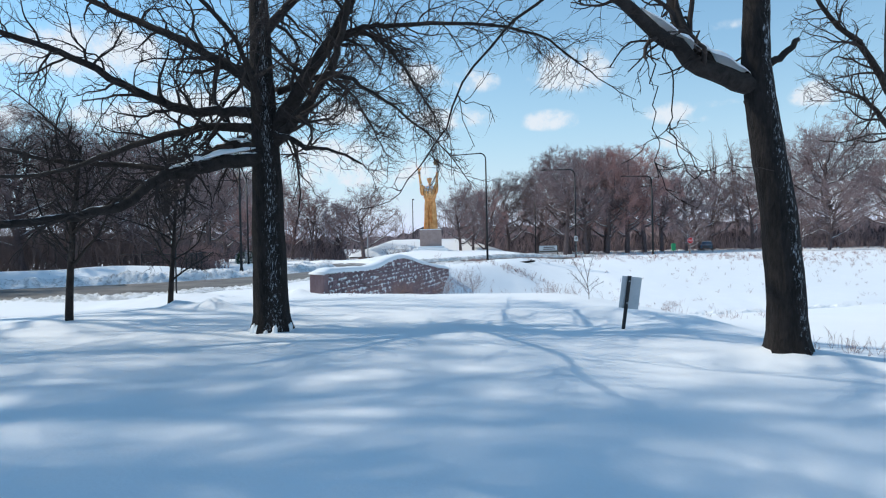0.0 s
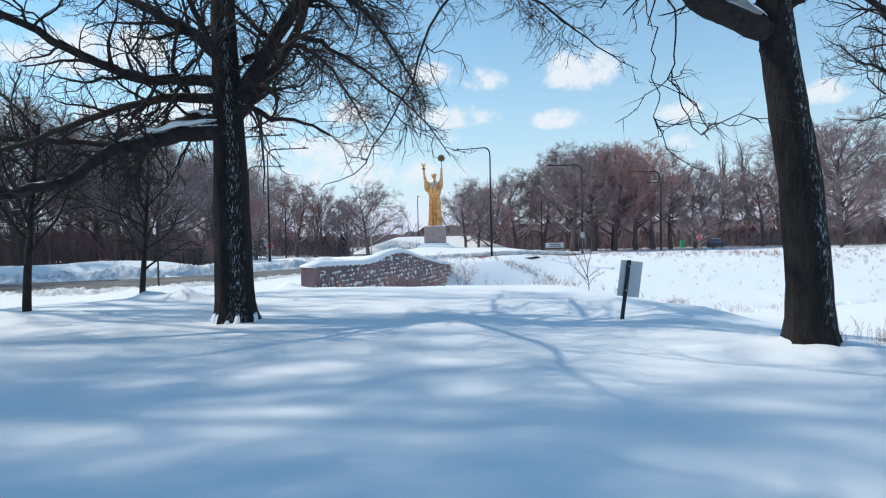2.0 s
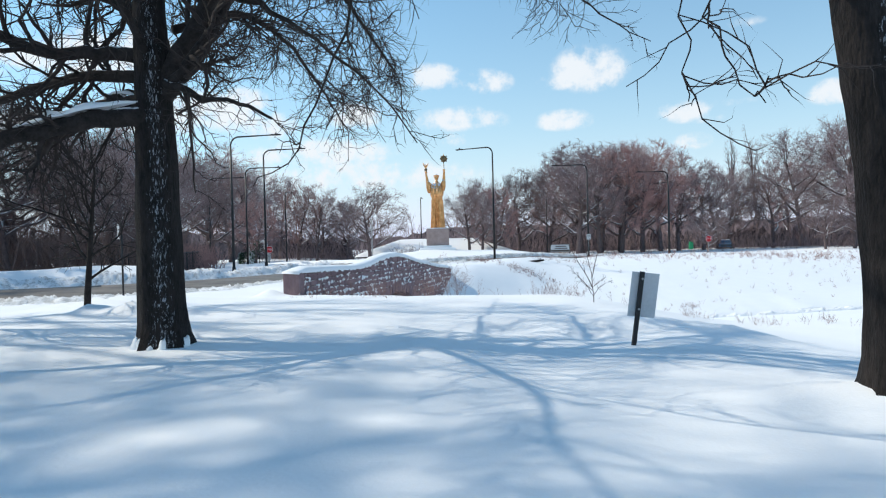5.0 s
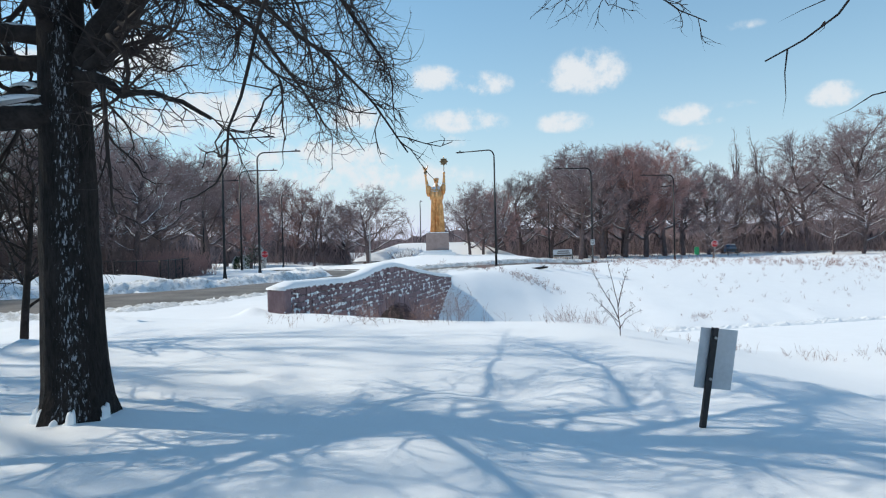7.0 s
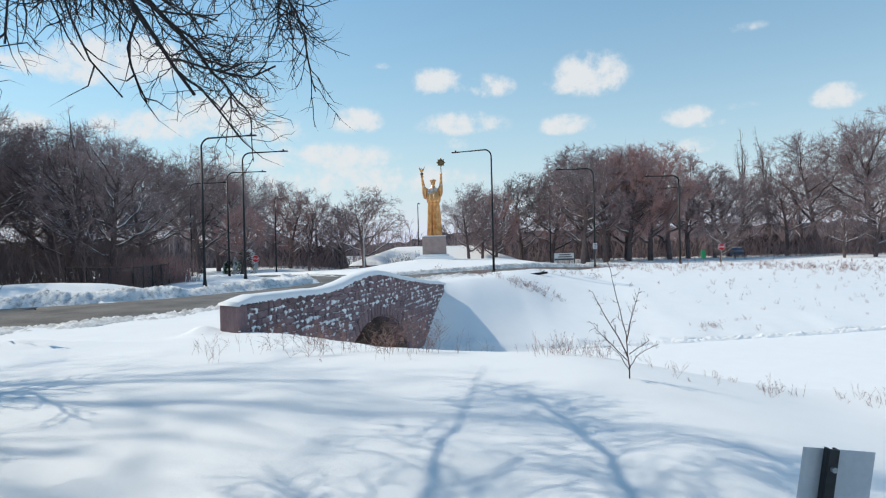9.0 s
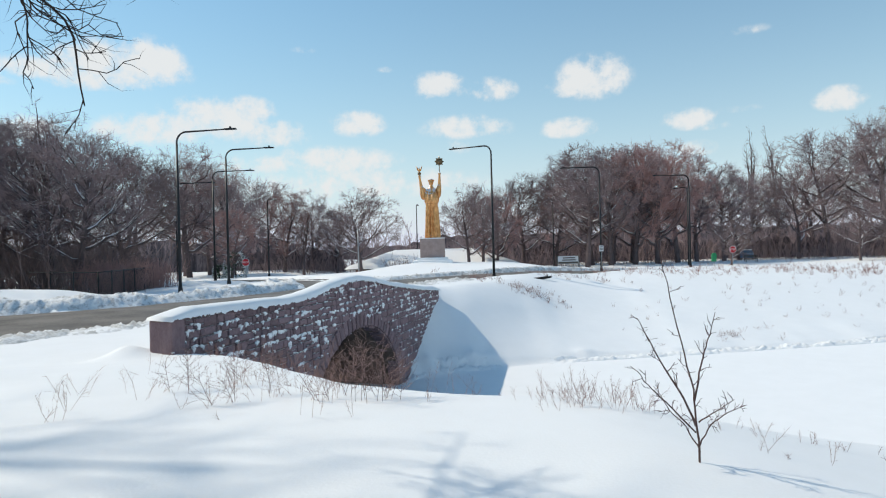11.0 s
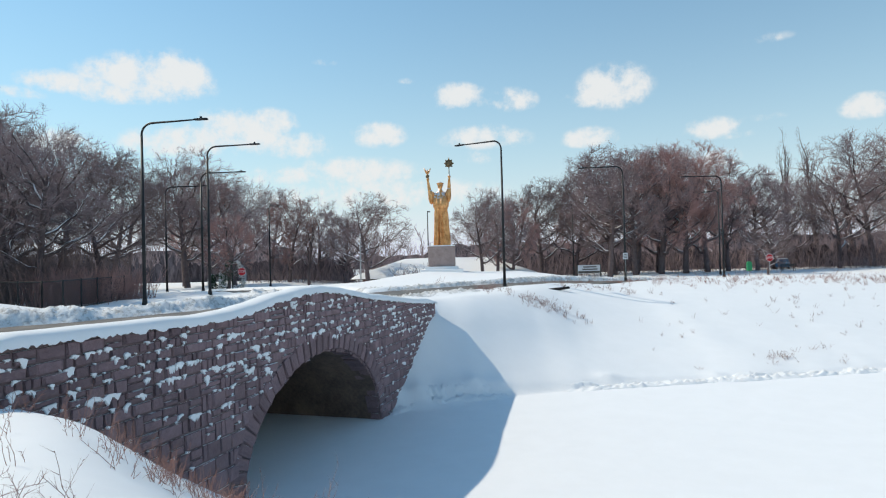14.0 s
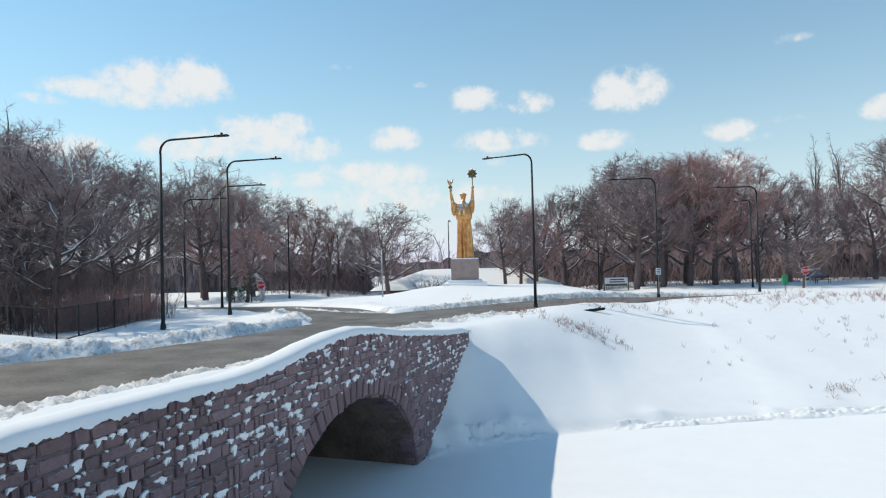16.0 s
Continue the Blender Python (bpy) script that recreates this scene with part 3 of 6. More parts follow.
def snow_cap():
    verts, faces = [], []
    n, k = 420, 9
    for i in range(n + 1):
        s = -0.06 + (WALL_LEN + 0.12) * i / n
        t = lerp_table(s, TOP)
        end = min(1.0, 0.35 + 2.2 * min(i, n - i) / n * 6)
        thick = (0.20 + 0.03 * noise.noise((s * 0.8, 0, 3))) * min(1, end)
        for j in range(k):
            a = math.pi * j / (k - 1)
            droop = 0.03 + 0.07 * noise.noise((s * 3.4, j * 0.3, 8)) + 0.06 * noise.noise((s * 11, 0, 8)) if j == 0 else 0
            verts.append((s, -0.25 + bow(s) + 0.335 * math.cos(a), t + 0.005 + thick * math.sin(a) ** 0.6 - (0.02 if j == k - 1 else 0) - droop))
    for i in range(n):
        for j in range(k - 1):
            q = i * k + j
            faces.append((q, q + 1, q + k + 1, q + k))
    faces.append(tuple(range(k))[::-1])
    faces.append(tuple(n * k + j for j in range(k)))
    return verts, faces


cap = smooth(part("parapet_snow", snow_cap(), SNOW))
cap.matrix_world = WALL_M
tagged(cap, "thick rounded ridge of snow along the parapet", "snow")


# ---------------------------------------------------------------- street lamps
def street_lamp(at, reach, turn, height=9.9, group="street lamps along the road"):
    lamp = thing("street_lamp", at, "tall black steel street lamp with one long arm", "street lamp", group, turn=turn)
    post = [(Vector((0, 0, -0.3)), 0.105, 10), (Vector((0, 0, 3)), 0.09, 10), (Vector((0, 0, height - 0.7)), 0.065, 10)]
    bend = [(Vector((0.62 - 0.62 * math.cos(a), 0, height - 0.62 + 0.62 * math.sin(a))), 0.058, 8) for a in [i * math.pi / 16 for i in range(9)]]
    arm = bend + [(Vector((reach * 0.6, 0, height + 0.025)), 0.048, 8), (Vector((reach - 0.35, 0, height + 0.05)), 0.04, 8)]
    smooth(part("post", tubes([post]), BLACK, lamp))
    smooth(part("arm", tubes([[(Vector((0, 0, height - 0.75)), 0.064, 8)] + arm]), BLACK, lamp))
    bm = bmesh.new()
    box(bm, (0.72, 0.26, 0.09), (reach - 0.1, 0, height + 0.05), 0.03)
    box(bm, (0.10, 0.10, 0.12), (reach - 0.1, 0, height + 0.15), 0.02)
    part("lamp_head", bm, BLACK, lamp)
    bm = bmesh.new()
    bmesh.ops.create_cone(bm, cap_ends=True, segments=12, radius1=0.17, radius2=0.12, depth=0.5, matrix=Matrix.Translation((0, 0, 0.12)))
    part("base_collar", bm, BLACK, lamp)
    return lamp


LAMPS = [(-14.76, 49.87, 3.5, -6, 9.6), (-14.82, 58.75, 3.4, -3, 9.9), (5.0, 59.6, 3.45, 147, 10.1), (15.99, 71.14, 3.4, 165, 9.9), (27.4, 79, 3.4, 172, 9.9),
         (-25.3, 74.7, 3.6, 5, 9.9), (-19.3, 68.4, 3.4, 5, 9.9), (-21.2, 92.9, 3.0, 85, 9.9), (-2.6, 104, 3.0, 88, 9.9), (16.3, 98.6, 3.0, 95, 9.9), (32.2, 92, 3.0, 100, 9.9)]
for x, y, reach, turn, tall in LAMPS:
    z = min(land(x, y, False), 0.1)
    street_lamp((x, y, z), reach, radians(turn), tall + (0.1 - z if y < 60 and x < 0 else 0.0))


# ---------------------------------------------------------------- the gilded statue
def statue():
    bm = bmesh.new()

    def loft(rings, segs=64, count=11):
        loops = []
        for x, y, z, rx, ry, p in rings:
            loop = []
            for k in range(segs):
                a = 2 * math.pi * k / segs
                w = 1 + p * math.sin(a * count + math.sin(a * 3) * 0.8 + z * 0.1) + 0.6 * p * math.sin(a * 5 + 1)
                loop.append(bm.verts.new((x + rx * w * math.cos(a), y + ry * w * math.sin(a), z)))
            loops.append(loop)
        for a, b in zip(loops, loops[1:]):
            for k in range(segs):
                bm.faces.new((a[k], a[(k + 1) % segs], b[(k + 1) % segs], b[k]))
        bm.faces.new(loops[0][::-1])
        bm.faces.new(loops[-1])

    def pour(geometry, dark=False):
        v, f = geometry
        made = [bm.verts.new(p) for p in v]
        for face in f:
            bm.faces.new([made[i] for i in face]).material_index = int(dark)

    def ball(at, size, dark=False):
        made = bmesh.ops.create_uvsphere(bm, u_segments=16, v_segments=10, radius=1, matrix=Matrix.Translation(at) @ Matrix.Diagonal((*size, 1)))
        for f in {f for v in made["verts"] for f in v.link_faces}:
            f.material_index = int(dark)

    # gown from the hem to the girdle, deeply folded
    loft([(0, 0, 0.0, 0.78, 0.72, 0.12), (0, 0, 0.3, 0.68, 0.68, 0.27), (0, 0, 1.2, 0.61, 0.62, 0.30), (0, 0, 2.4, 0.58, 0.58, 0.27), (0, 0, 3.3, 0.60, 0.57, 0.18),
          (0, -0.04, 3.75, 0.61, 0.58, 0.08), (0, -0.10, 3.95, 0.68, 0.66, 0.08)])
    # loose bodice leaning back to the shoulders
    loft([(0, -0.14, 3.85, 0.56, 0.56, 0.05), (0, -0.20, 4.0, 0.74, 0.72, 0.07), (0, -0.12, 4.5, 0.78, 0.66, 0.08), (0, -0.02, 4.95, 0.84, 0.56, 0.06), (0, 0.04, 5.25, 0.86, 0.46, 0.03), (0, 0.05, 5.45, 0.74, 0.38, 0.0),
          (0, 0.03, 5.6, 0.36, 0.28, 0), (0, 0, 5.75, 0.21, 0.22, 0), (0, -0.03, 5.95, 0.20, 0.22, 0)], count=9)
    # head, hair and wreath
    ball((0, -0.07, 6.24), (0.26, 0.32, 0.43))
    ball((0, 0.10, 6.38), (0.31, 0.31, 0.28))
    ball((0, -0.40, 6.20), (0.05, 0.07, 0.10))
    pour(tubes([[(Vector((0.31 * math.cos(a), 0.02 + 0.34 * math.sin(a), 6.47 - 0.03 * math.sin(a))), 0.065, 6) for a in [i * math.pi / 10 for i in range(21)]]]))
    # arms and hanging sleeves
    for side, elbow, wrist in ((-1, (-1.08, -0.12, 5.60), (-1.25, -0.2, 6.75)), (1, (0.92, -0.12, 5.75), (0.97, -0.2, 7.0))):
        e, w = Vector(elbow), Vector(wrist)
        pour(tubes([[(Vector((side * 0.62, 0.02, 5.2)), 0.30, 12), (e, 0.21, 12), (e.lerp(w, 0.5), 0.16, 12), (w, 0.105, 12), (w + Vector((0, -0.03, 0.16)), 0.17, 12), (w + Vector((0, 0, 0.36)), 0.08, 12)]]))
        loft([(e.x * 0.86, e.y, e.z - 1.30, 0.05, 0.10, 0), (e.x * 0.88, e.y, e.z - 1.1, 0.17, 0.26, 0.20), (e.x * 0.90, e.y, e.z - 0.7, 0.24, 0.32, 0.20), (e.x * 0.93, e.y, e.z - 0.25, 0.24, 0.32, 0.14), (e.x * 0.97, e.y, e.z + 0.05, 0.22, 0.27, 0.06), (e.x, e.y, e.z + 0.22, 0.17, 0.18, 0)], 30, 7)
    # bird on a ball
    ball((-1.28, -0.2, 7.24), (0.20, 0.20, 0.20), True)
    ball((-1.28, -0.2, 7.58), (0.11, 0.14, 0.24))
    ball((-1.28, -0.30, 7.84), (0.06, 0.09, 0.07))
    for side in (-1, 1):
        pour(tubes([[(Vector((-1.28 + side * 0.07, -0.2, 7.55)), 0.10, 8), (Vector((-1.28 + side * 0.20, -0.18, 7.82)), 0.09, 8), (Vector((-1.28 + side * 0.34, -0.16, 8.10)), 0.025, 8)]]))
    # staff with a wreathed disc
    pour(tubes([[(Vector((0.97, -0.22, 6.4)), 0.05, 8), (Vector((0.97, -0.22, 8.2)), 0.045, 8)]]), True)
    ball((0.97, -0.22, 8.52), (0.27, 0.10, 0.27), True)
    pour(tubes([[(Vector((0.97 + 0.33 * math.cos(a), -0.22, 8.52 + 0.33 * math.sin(a))), 0.075, 6) for a in [i * math.pi / 10 for i in range(21)]]]), True)
    for i in range(8):
        a = i * math.pi / 4
        ball((0.97 + 0.44 * math.cos(a), -0.22, 8.52 + 0.44 * math.sin(a)), (0.075, 0.06, 0.075), True)
    bmesh.ops.create_cone(bm, cap_ends=True, segments=8, radius1=0.07, radius2=0.01, depth=0.30, matrix=Matrix.Translation((0.97, -0.22, 9.02)))
    return bm


STAND = (0.0, 82.7)
gilt = smooth(part("statue", statue(), GOLD))
gilt.data.materials.append(BRONZE)
gilt.matrix_world = pose(STAND[0], STAND[1], 3.38)
tagged(gilt, "gilded bronze robed statue with both arms raised", "statue")
pedestal = thing("pedestal", (STAND[0], STAND[1], 1.3), "plain pink granite pedestal dusted with snow", "pedestal")
bm = bmesh.new()
box(bm, (2.75, 2.45, 2.1), (0, 0, 0.945), 0.05)
box(bm, (2.55, 2.25, 0.10), (0, 0, 2.03), 0.03)
part("die", bm, PEDESTAL, pedestal)
bm = bmesh.new()
box(bm, (2.72, 2.42, 0.10), (0, 0, 2.05), 0.04)
part("top_snow", bm, SNOW, pedestal, "thin snow on the top of the die")
bm = bmesh.new()
box(bm, (3.4, 3.1, 0.30), (0, 0, -0.22), 0.06)
part("plinth", bm, SNOW, pedestal, "plinth under snow")
bm = bmesh.new()
box(bm, (4.4, 4.2, 0.5), (0, 0, -0.60), 0.16)
part("step", bm, SNOW, pedestal, "step buried under snow")


# ---------------------------------------------------------------- trees
def bough(rng, start, way, length, r0, r1, wiggle, lift, segs, sides):
    """A wandering tapered line."""
    pts, p, d = [(start.copy(), r0, sides)], start.copy(), way.normalized()
    for i in range(1, segs + 1):
        d = (d + Vector((rng.gauss(0, wiggle), rng.gauss(0, wiggle), rng.gauss(0, wiggle) + lift))).normalized()
        p = p + d * (length / segs)
        pts.append((p.copy(), r0 + (r1 - r0) * i / segs, sides))
    return pts


def at_along(line, f):
    k = f * (len(line) - 1)
    i = min(int(k), len(line) - 2)
    t = k - i
    p = line[i][0].lerp(line[i + 1][0], t)
    return p, (line[i + 1][0] - line[i][0]).normalized(), line[i][1] + (line[i + 1][1] - line[i][1]) * t


def sprout(rng, parent, count, spread_, length, ratio, wiggle, lift, segs, sides, first=0.25, r_end=0.3, min_r=0.004, flat=0.0, point=False):
    """Side branches along a parent line."""
    made = []
    for i in range(count):
        f = first + (1 - first) * (i + rng.random()) / count
        p, d, r = at_along(parent, min(f, 0.999))
        side = d.orthogonal().normalized()
        side.rotate(Matrix.Rotation(rng.random() * 2 * math.pi, 3, d))
        side.z *= (1 - flat)
        way = d * math.cos(spread_) + side * math.sin(spread_) * (0.8 + 0.5 * rng.random())
        le = length * (0.6 + 0.7 * rng.random()) * (1.15 - 0.6 * f)
        r0 = max(min_r, r * ratio * (0.75 + 0.4 * rng.random()))
        made.append(bough(rng, p, way, le, r0, 0.0 if point else max(min_r * 0.6, r0 * r_end), wiggle, lift, segs, sides))
    return made


def far_tree_mesh(seed, height, width, bole, lean=0.0, fine=1.0, upright=0.5, lift2=0.02, twig_r=0.017):
    """(trunk, limbs, twigs) of a bare park tree with a rounded crown."""
    rng = random.Random(seed)
    trunk = bough(rng, Vector((0, 0, -0.4)), Vector((lean, 0, 1)), height * 0.66, height * 0.020, height * 0.007, 0.06, 0.03, 8, 7)
    limbs = []
    for i in range(15):
        f = bole + (0.98 - bole) * (i + rng.random() * 0.6) / 15
        p, d, r = at_along(trunk, f)
        a = i * 2.4 + rng.uniform(-0.4, 0.4)
        out = 0.55 + 0.75 * (1 - f) * (1 - 0.5 * upright)
        way = Vector((math.cos(a) * out, math.sin(a) * out, 0.35 + 0.75 * upright + 0.4 * f))
        reach = min(width * 0.60 * (1.1 - 0.25 * abs(f - 0.45)), (height - p.z) * 1.02)
        r0 = max(0.035, r * 0.6)
        limbs.append(bough(rng, p, way, reach * rng.uniform(0.85, 1.1), r0, r0 * 0.25, 0.15, 0.05, 7, 5))
    limbs.append(bough(rng, trunk[-1][0], trunk[-1][0] - trunk[-2][0], height * 0.33, height * 0.007, 0.02, 0.14, 0.04, 5, 5))
    second, twigs = [], []
    for b in limbs:
        second += sprout(rng, b, 11, 0.9, width * 0.20, 0.55, 0.2, lift2, 4, 3, first=0.12, r_end=0.3, min_r=0.017)
    for b in second:
        twigs += sprout(rng, b, int(11 * fine), 0.85, width * 0.095, 0.6, 0.25, lift2, 1, 3, first=0.05, min_r=twig_r, point=True)
    return trunk, limbs + second, twigs


def arch(rng, start, first, end, r0, r1, segs, sides, wiggle):
    """A limb that leaves along one way and bends to its end."""
    span = (end - start).length
    c = start + first.normalized() * span * 0.45
    pts = []
    for i in range(segs + 1):
        t = i / segs
        p = start * (1 - t) ** 2 + c * (2 * t * (1 - t)) + end * (t * t)
        if 0 < i:
            p = p + Vector((rng.gauss(0, 1), rng.gauss(0, 1), rng.gauss(0, 1))) * (wiggle * span)
        pts.append((p, r0 + (r1 - r0) * t ** 0.8, sides))
    return pts


def dome_tree_mesh(seed, height, width, bole, limbs_n=14, fine=9, low=-0.50, twig_r=0.0155, lean=0.0, thick=0.024):
    """(trunk, limbs, twigs) of an old park tree: arching limbs under a rounded, lumpy crown of fine twigs."""
    rng = random.Random(seed)
    base = bole * height
    centre = Vector((lean * height * 0.4, 0, base + (height - base) * 0.50))
    size = Vector((width / 2, width / 2, (height - base) * 0.50))
    trunk = bough(rng, Vector((0, 0, -0.4)), Vector((lean, 0, 1)), height * 0.70, height * thick, height * 0.006, 0.05, 0.02, 8, 7)

    def lump(d):
        return 1 + 0.17 * noise.noise((d.x * 2.2 + seed, d.y * 2.2, d.z * 2.2)) + 0.10 * noise.noise((d.x * 5 + seed, d.y * 5, d.z * 5))

    def hull(d, f):
        return centre + Vector((d.x * size.x, d.y * size.y, d.z * size.z)) * (f * lump(d))

    def held(p):
        """Keeps a tip inside the crown."""
        e = p - centre
        e = Vector((e.x / size.x, e.y / size.y, e.z / size.z))
        far = e.length / lump(e.normalized())
        return p if far < 1.0 else centre + (p - centre) * (rng.uniform(0.97, 1.04) / far)

    def wild(k):
        return Vector((rng.gauss(0, k), rng.gauss(0, k), rng.gauss(0, k)))

    limbs, second, third, twigs = [], [], [], []
    for i in range(limbs_n):
        up = low + (0.98 - low) * (i + 0.5) / limbs_n
        a = i * 2.4 + rng.uniform(-0.5, 0.5)
        flat = math.sqrt(1 - up * up)
        d = Vector((flat * math.cos(a), flat * math.sin(a), up))
        f = 0.10 + bole + (0.84 - bole) * ((i + rng.random() * 0.5) / limbs_n) ** 0.85
        p, t, r = at_along(trunk, min(f, 0.99))
        r0 = max(0.05, r * 0.74)
        b = arch(rng, p, Vector((d.x, d.y, 0.30 + 0.7 * max(0.0, up))), hull(d, 0.80), r0, r0 * 0.25, 8, 5, 0.014)
        limbs.append(b)
        for k in range(8):
            p, t, r = at_along(b, 0.20 + 0.79 * ((k + rng.random()) / 8) ** 0.8)
            e = (d + Vector((rng.gauss(0, 0.6), rng.gauss(0, 0.6), rng.gauss(0.12, 0.5)))).normalized()
            tip = p.lerp(hull(e, 0.90), rng.uniform(0.5, 1.0))
            if (tip - p).length > width * 0.30:
                tip = p + (tip - p).normalized() * width * 0.30
            r0 = max(0.020, r * 0.45)
            second.append(arch(rng, p, t + e * 0.5, tip, r0, 0.010, 4, 3, 0.028))
    for b in second:
        for k in range(7):
            p, t, r = at_along(b, 0.12 + 0.88 * (k + rng.random()) / 7)
            way = (t * 0.6 + (p - centre).normalized() * 0.45 + wild(0.5)).normalized()
            c = [(p, twig_r * 1.3, 3), (held(p + way * (width * rng.uniform(0.05, 0.11))), 0.0, 3)]
            third.append(c)
            for j in range(fine):
                p2, t2, r2 = at_along(c, 0.10 + 0.88 * (j + rng.random()) / fine)
                tip = p2 + (t2 * 0.5 + (p2 - centre).normalized() * 0.25 + wild(0.46)).normalized() * (width * rng.uniform(0.03, 0.08))
                twigs.append([(p2, twig_r, 3), (held(tip), 0.0, 3)])
    return trunk, limbs + second, third + twigs


FAR_KINDS = []


def far_tree_kind(seed, *args, twig=None, **kw):
    trunk, limbs, twigs = (far_tree_mesh if "upright" in kw else dome_tree_mesh)(seed, *args, **kw)
    tree = thing("tree", (0, 0, -500), "bare brown park tree with snow on its boughs", "tree", "bare trees round the meadow")
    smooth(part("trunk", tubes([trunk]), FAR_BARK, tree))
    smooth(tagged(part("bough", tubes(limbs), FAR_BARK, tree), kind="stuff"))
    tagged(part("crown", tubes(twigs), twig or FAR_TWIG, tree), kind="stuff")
    FAR_KINDS.append(tree)
    return tree


far_tree_kind(11, 15, 13, 0.20)
far_tree_kind(12, 15, 14.5, 0.24, limbs_n=12)
far_tree_kind(13, 15, 11.5, 0.12, limbs_n=14, fine=12, twig=RUST_TWIG, twig_r=0.015)
far_tree_kind(14, 15, 15, 0.14, low=-0.6, limbs_n=14, lean=0.15)
far_tree_kind(15, 15, 7, 0.22, fine=0.7, upright=0.95, twig_r=0.011)
used = set()


def plant(kind, x, y, height, turn=None, wide=1.0, label=""):
    rng = random.Random(int(x * 13 + y * 71))
    s = height / 15.0
    src = FAR_KINDS[kind]
    m = pose(x, y, land(x, y, False) - 0.05, 0, 0, rng.uniform(0, 360) if turn is None else turn)
    if kind in used:
        ob = copy_thing(src, m)
    else:
        ob = src
        used.add(kind)
        ob.matrix_world = m
    ob.scale = (s * wide, s * wide, s)
    if label:
        ob["label"] = label
    return ob


# woods behind the road on the side of the fence
for x, y, h, k in ((-21.8, 51.5, 11.3, 0), (-31, 60, 13, 0), (-36, 64, 13.5, 3), (-34, 54, 12.5, 1), (-27, 97, 15, 3), (-33.5, 97, 15.5, 0), (-23, 84, 8.5, 2), (-26.6, 56.5, 12.6, 3), (-24.5, 63, 11.5, 1), (-31, 50, 14, 3), (-36, 58, 15, 0), (-30, 66, 13.2, 1), (-40, 48, 15, 3), (-45, 60, 15, 2), (-38, 71, 15, 0),
                   # (-34, 37.5) to (-37, 33): added mostly out of view, to shade the road bank
                   (-52, 55, 16, 1), (-62, 50, 16, 3), (-34, 43, 11, 3), (-34, 37.5, 15, 1), (-31, 41.5, 12, 0), (-40, 38, 18, 3), (-37, 33, 15, 0), (-58, 41, 14, 0), (-33, 79, 14, 1), (-36, 88, 16, 0),
                   (-20, 113, 13, 0), (-27, 112, 14.5, 1), (-33, 117, 16, 3), (-15.5, 115, 11, 0), (-31.0, 92, 17, 0), (-31, 99, 15, 2), (-22.5, 106, 12.5, 2), (-18.5, 101, 10.5, 4), (-15.0, 108, 10, 1)):
    plant(k, x, y, h)
# lone spreading trees near the statue
plant(0, -9.9, 97, 11.9, wide=1.22, label="bare spreading tree with snow caught in its forks")
plant(0, 4.6, 95, 11.4, wide=0.95)
plant(0, 6.4, 97, 11.2, wide=0.95)
plant(2, 8.6, 99, 11.5, wide=0.9)
# woods beyond the meadow
for x, y, h, k in ((9.5, 104, 13.5, 1), (13.5, 108, 14.6, 0), (17.5, 105, 14.6, 3), (20.5, 97, 16.8, 0), (24, 98, 17.2, 1), (22.5, 102, 17.2, 3), (27.5, 99, 17.2, 2), (31, 100, 17.8, 2), (34.5, 102, 17.2, 2), (29, 105, 17.8, 2), (25.5, 103, 17, 0), (38, 104, 15.6, 0), (42, 104, 14, 0), (46, 108, 14, 1),
                   (36.0, 88.5, 6.0, 3), (49, 112, 14, 3), (54, 106, 14, 0), (61, 110, 20.5, 1), (66, 104, 22, 0), (72, 112, 22, 3), (58, 92, 11, 3), (68, 94, 14, 1), (78, 100, 20, 2), (88, 106, 22, 0), (54, 92, 8, 3),
                   (97, 98, 20, 1), (72, 82, 13, 3), (86, 80, 14, 1), (100, 84, 16, 0), (22, 121, 15, 2), (46, 128, 15, 2), (68, 126, 18, 2), (84, 124, 18, 1)):
    plant(k, x, y, h)


plant(4, -23.4, 51.2, 13.2, wide=0.9, label="slender bare tree behind the fence")
plant(4, 54.5, 121, 23, wide=0.6, label="tall narrow bare tree above the woods")
plant(4, 60, 123, 24, wide=0.6, label="tall narrow bare tree above the woods")


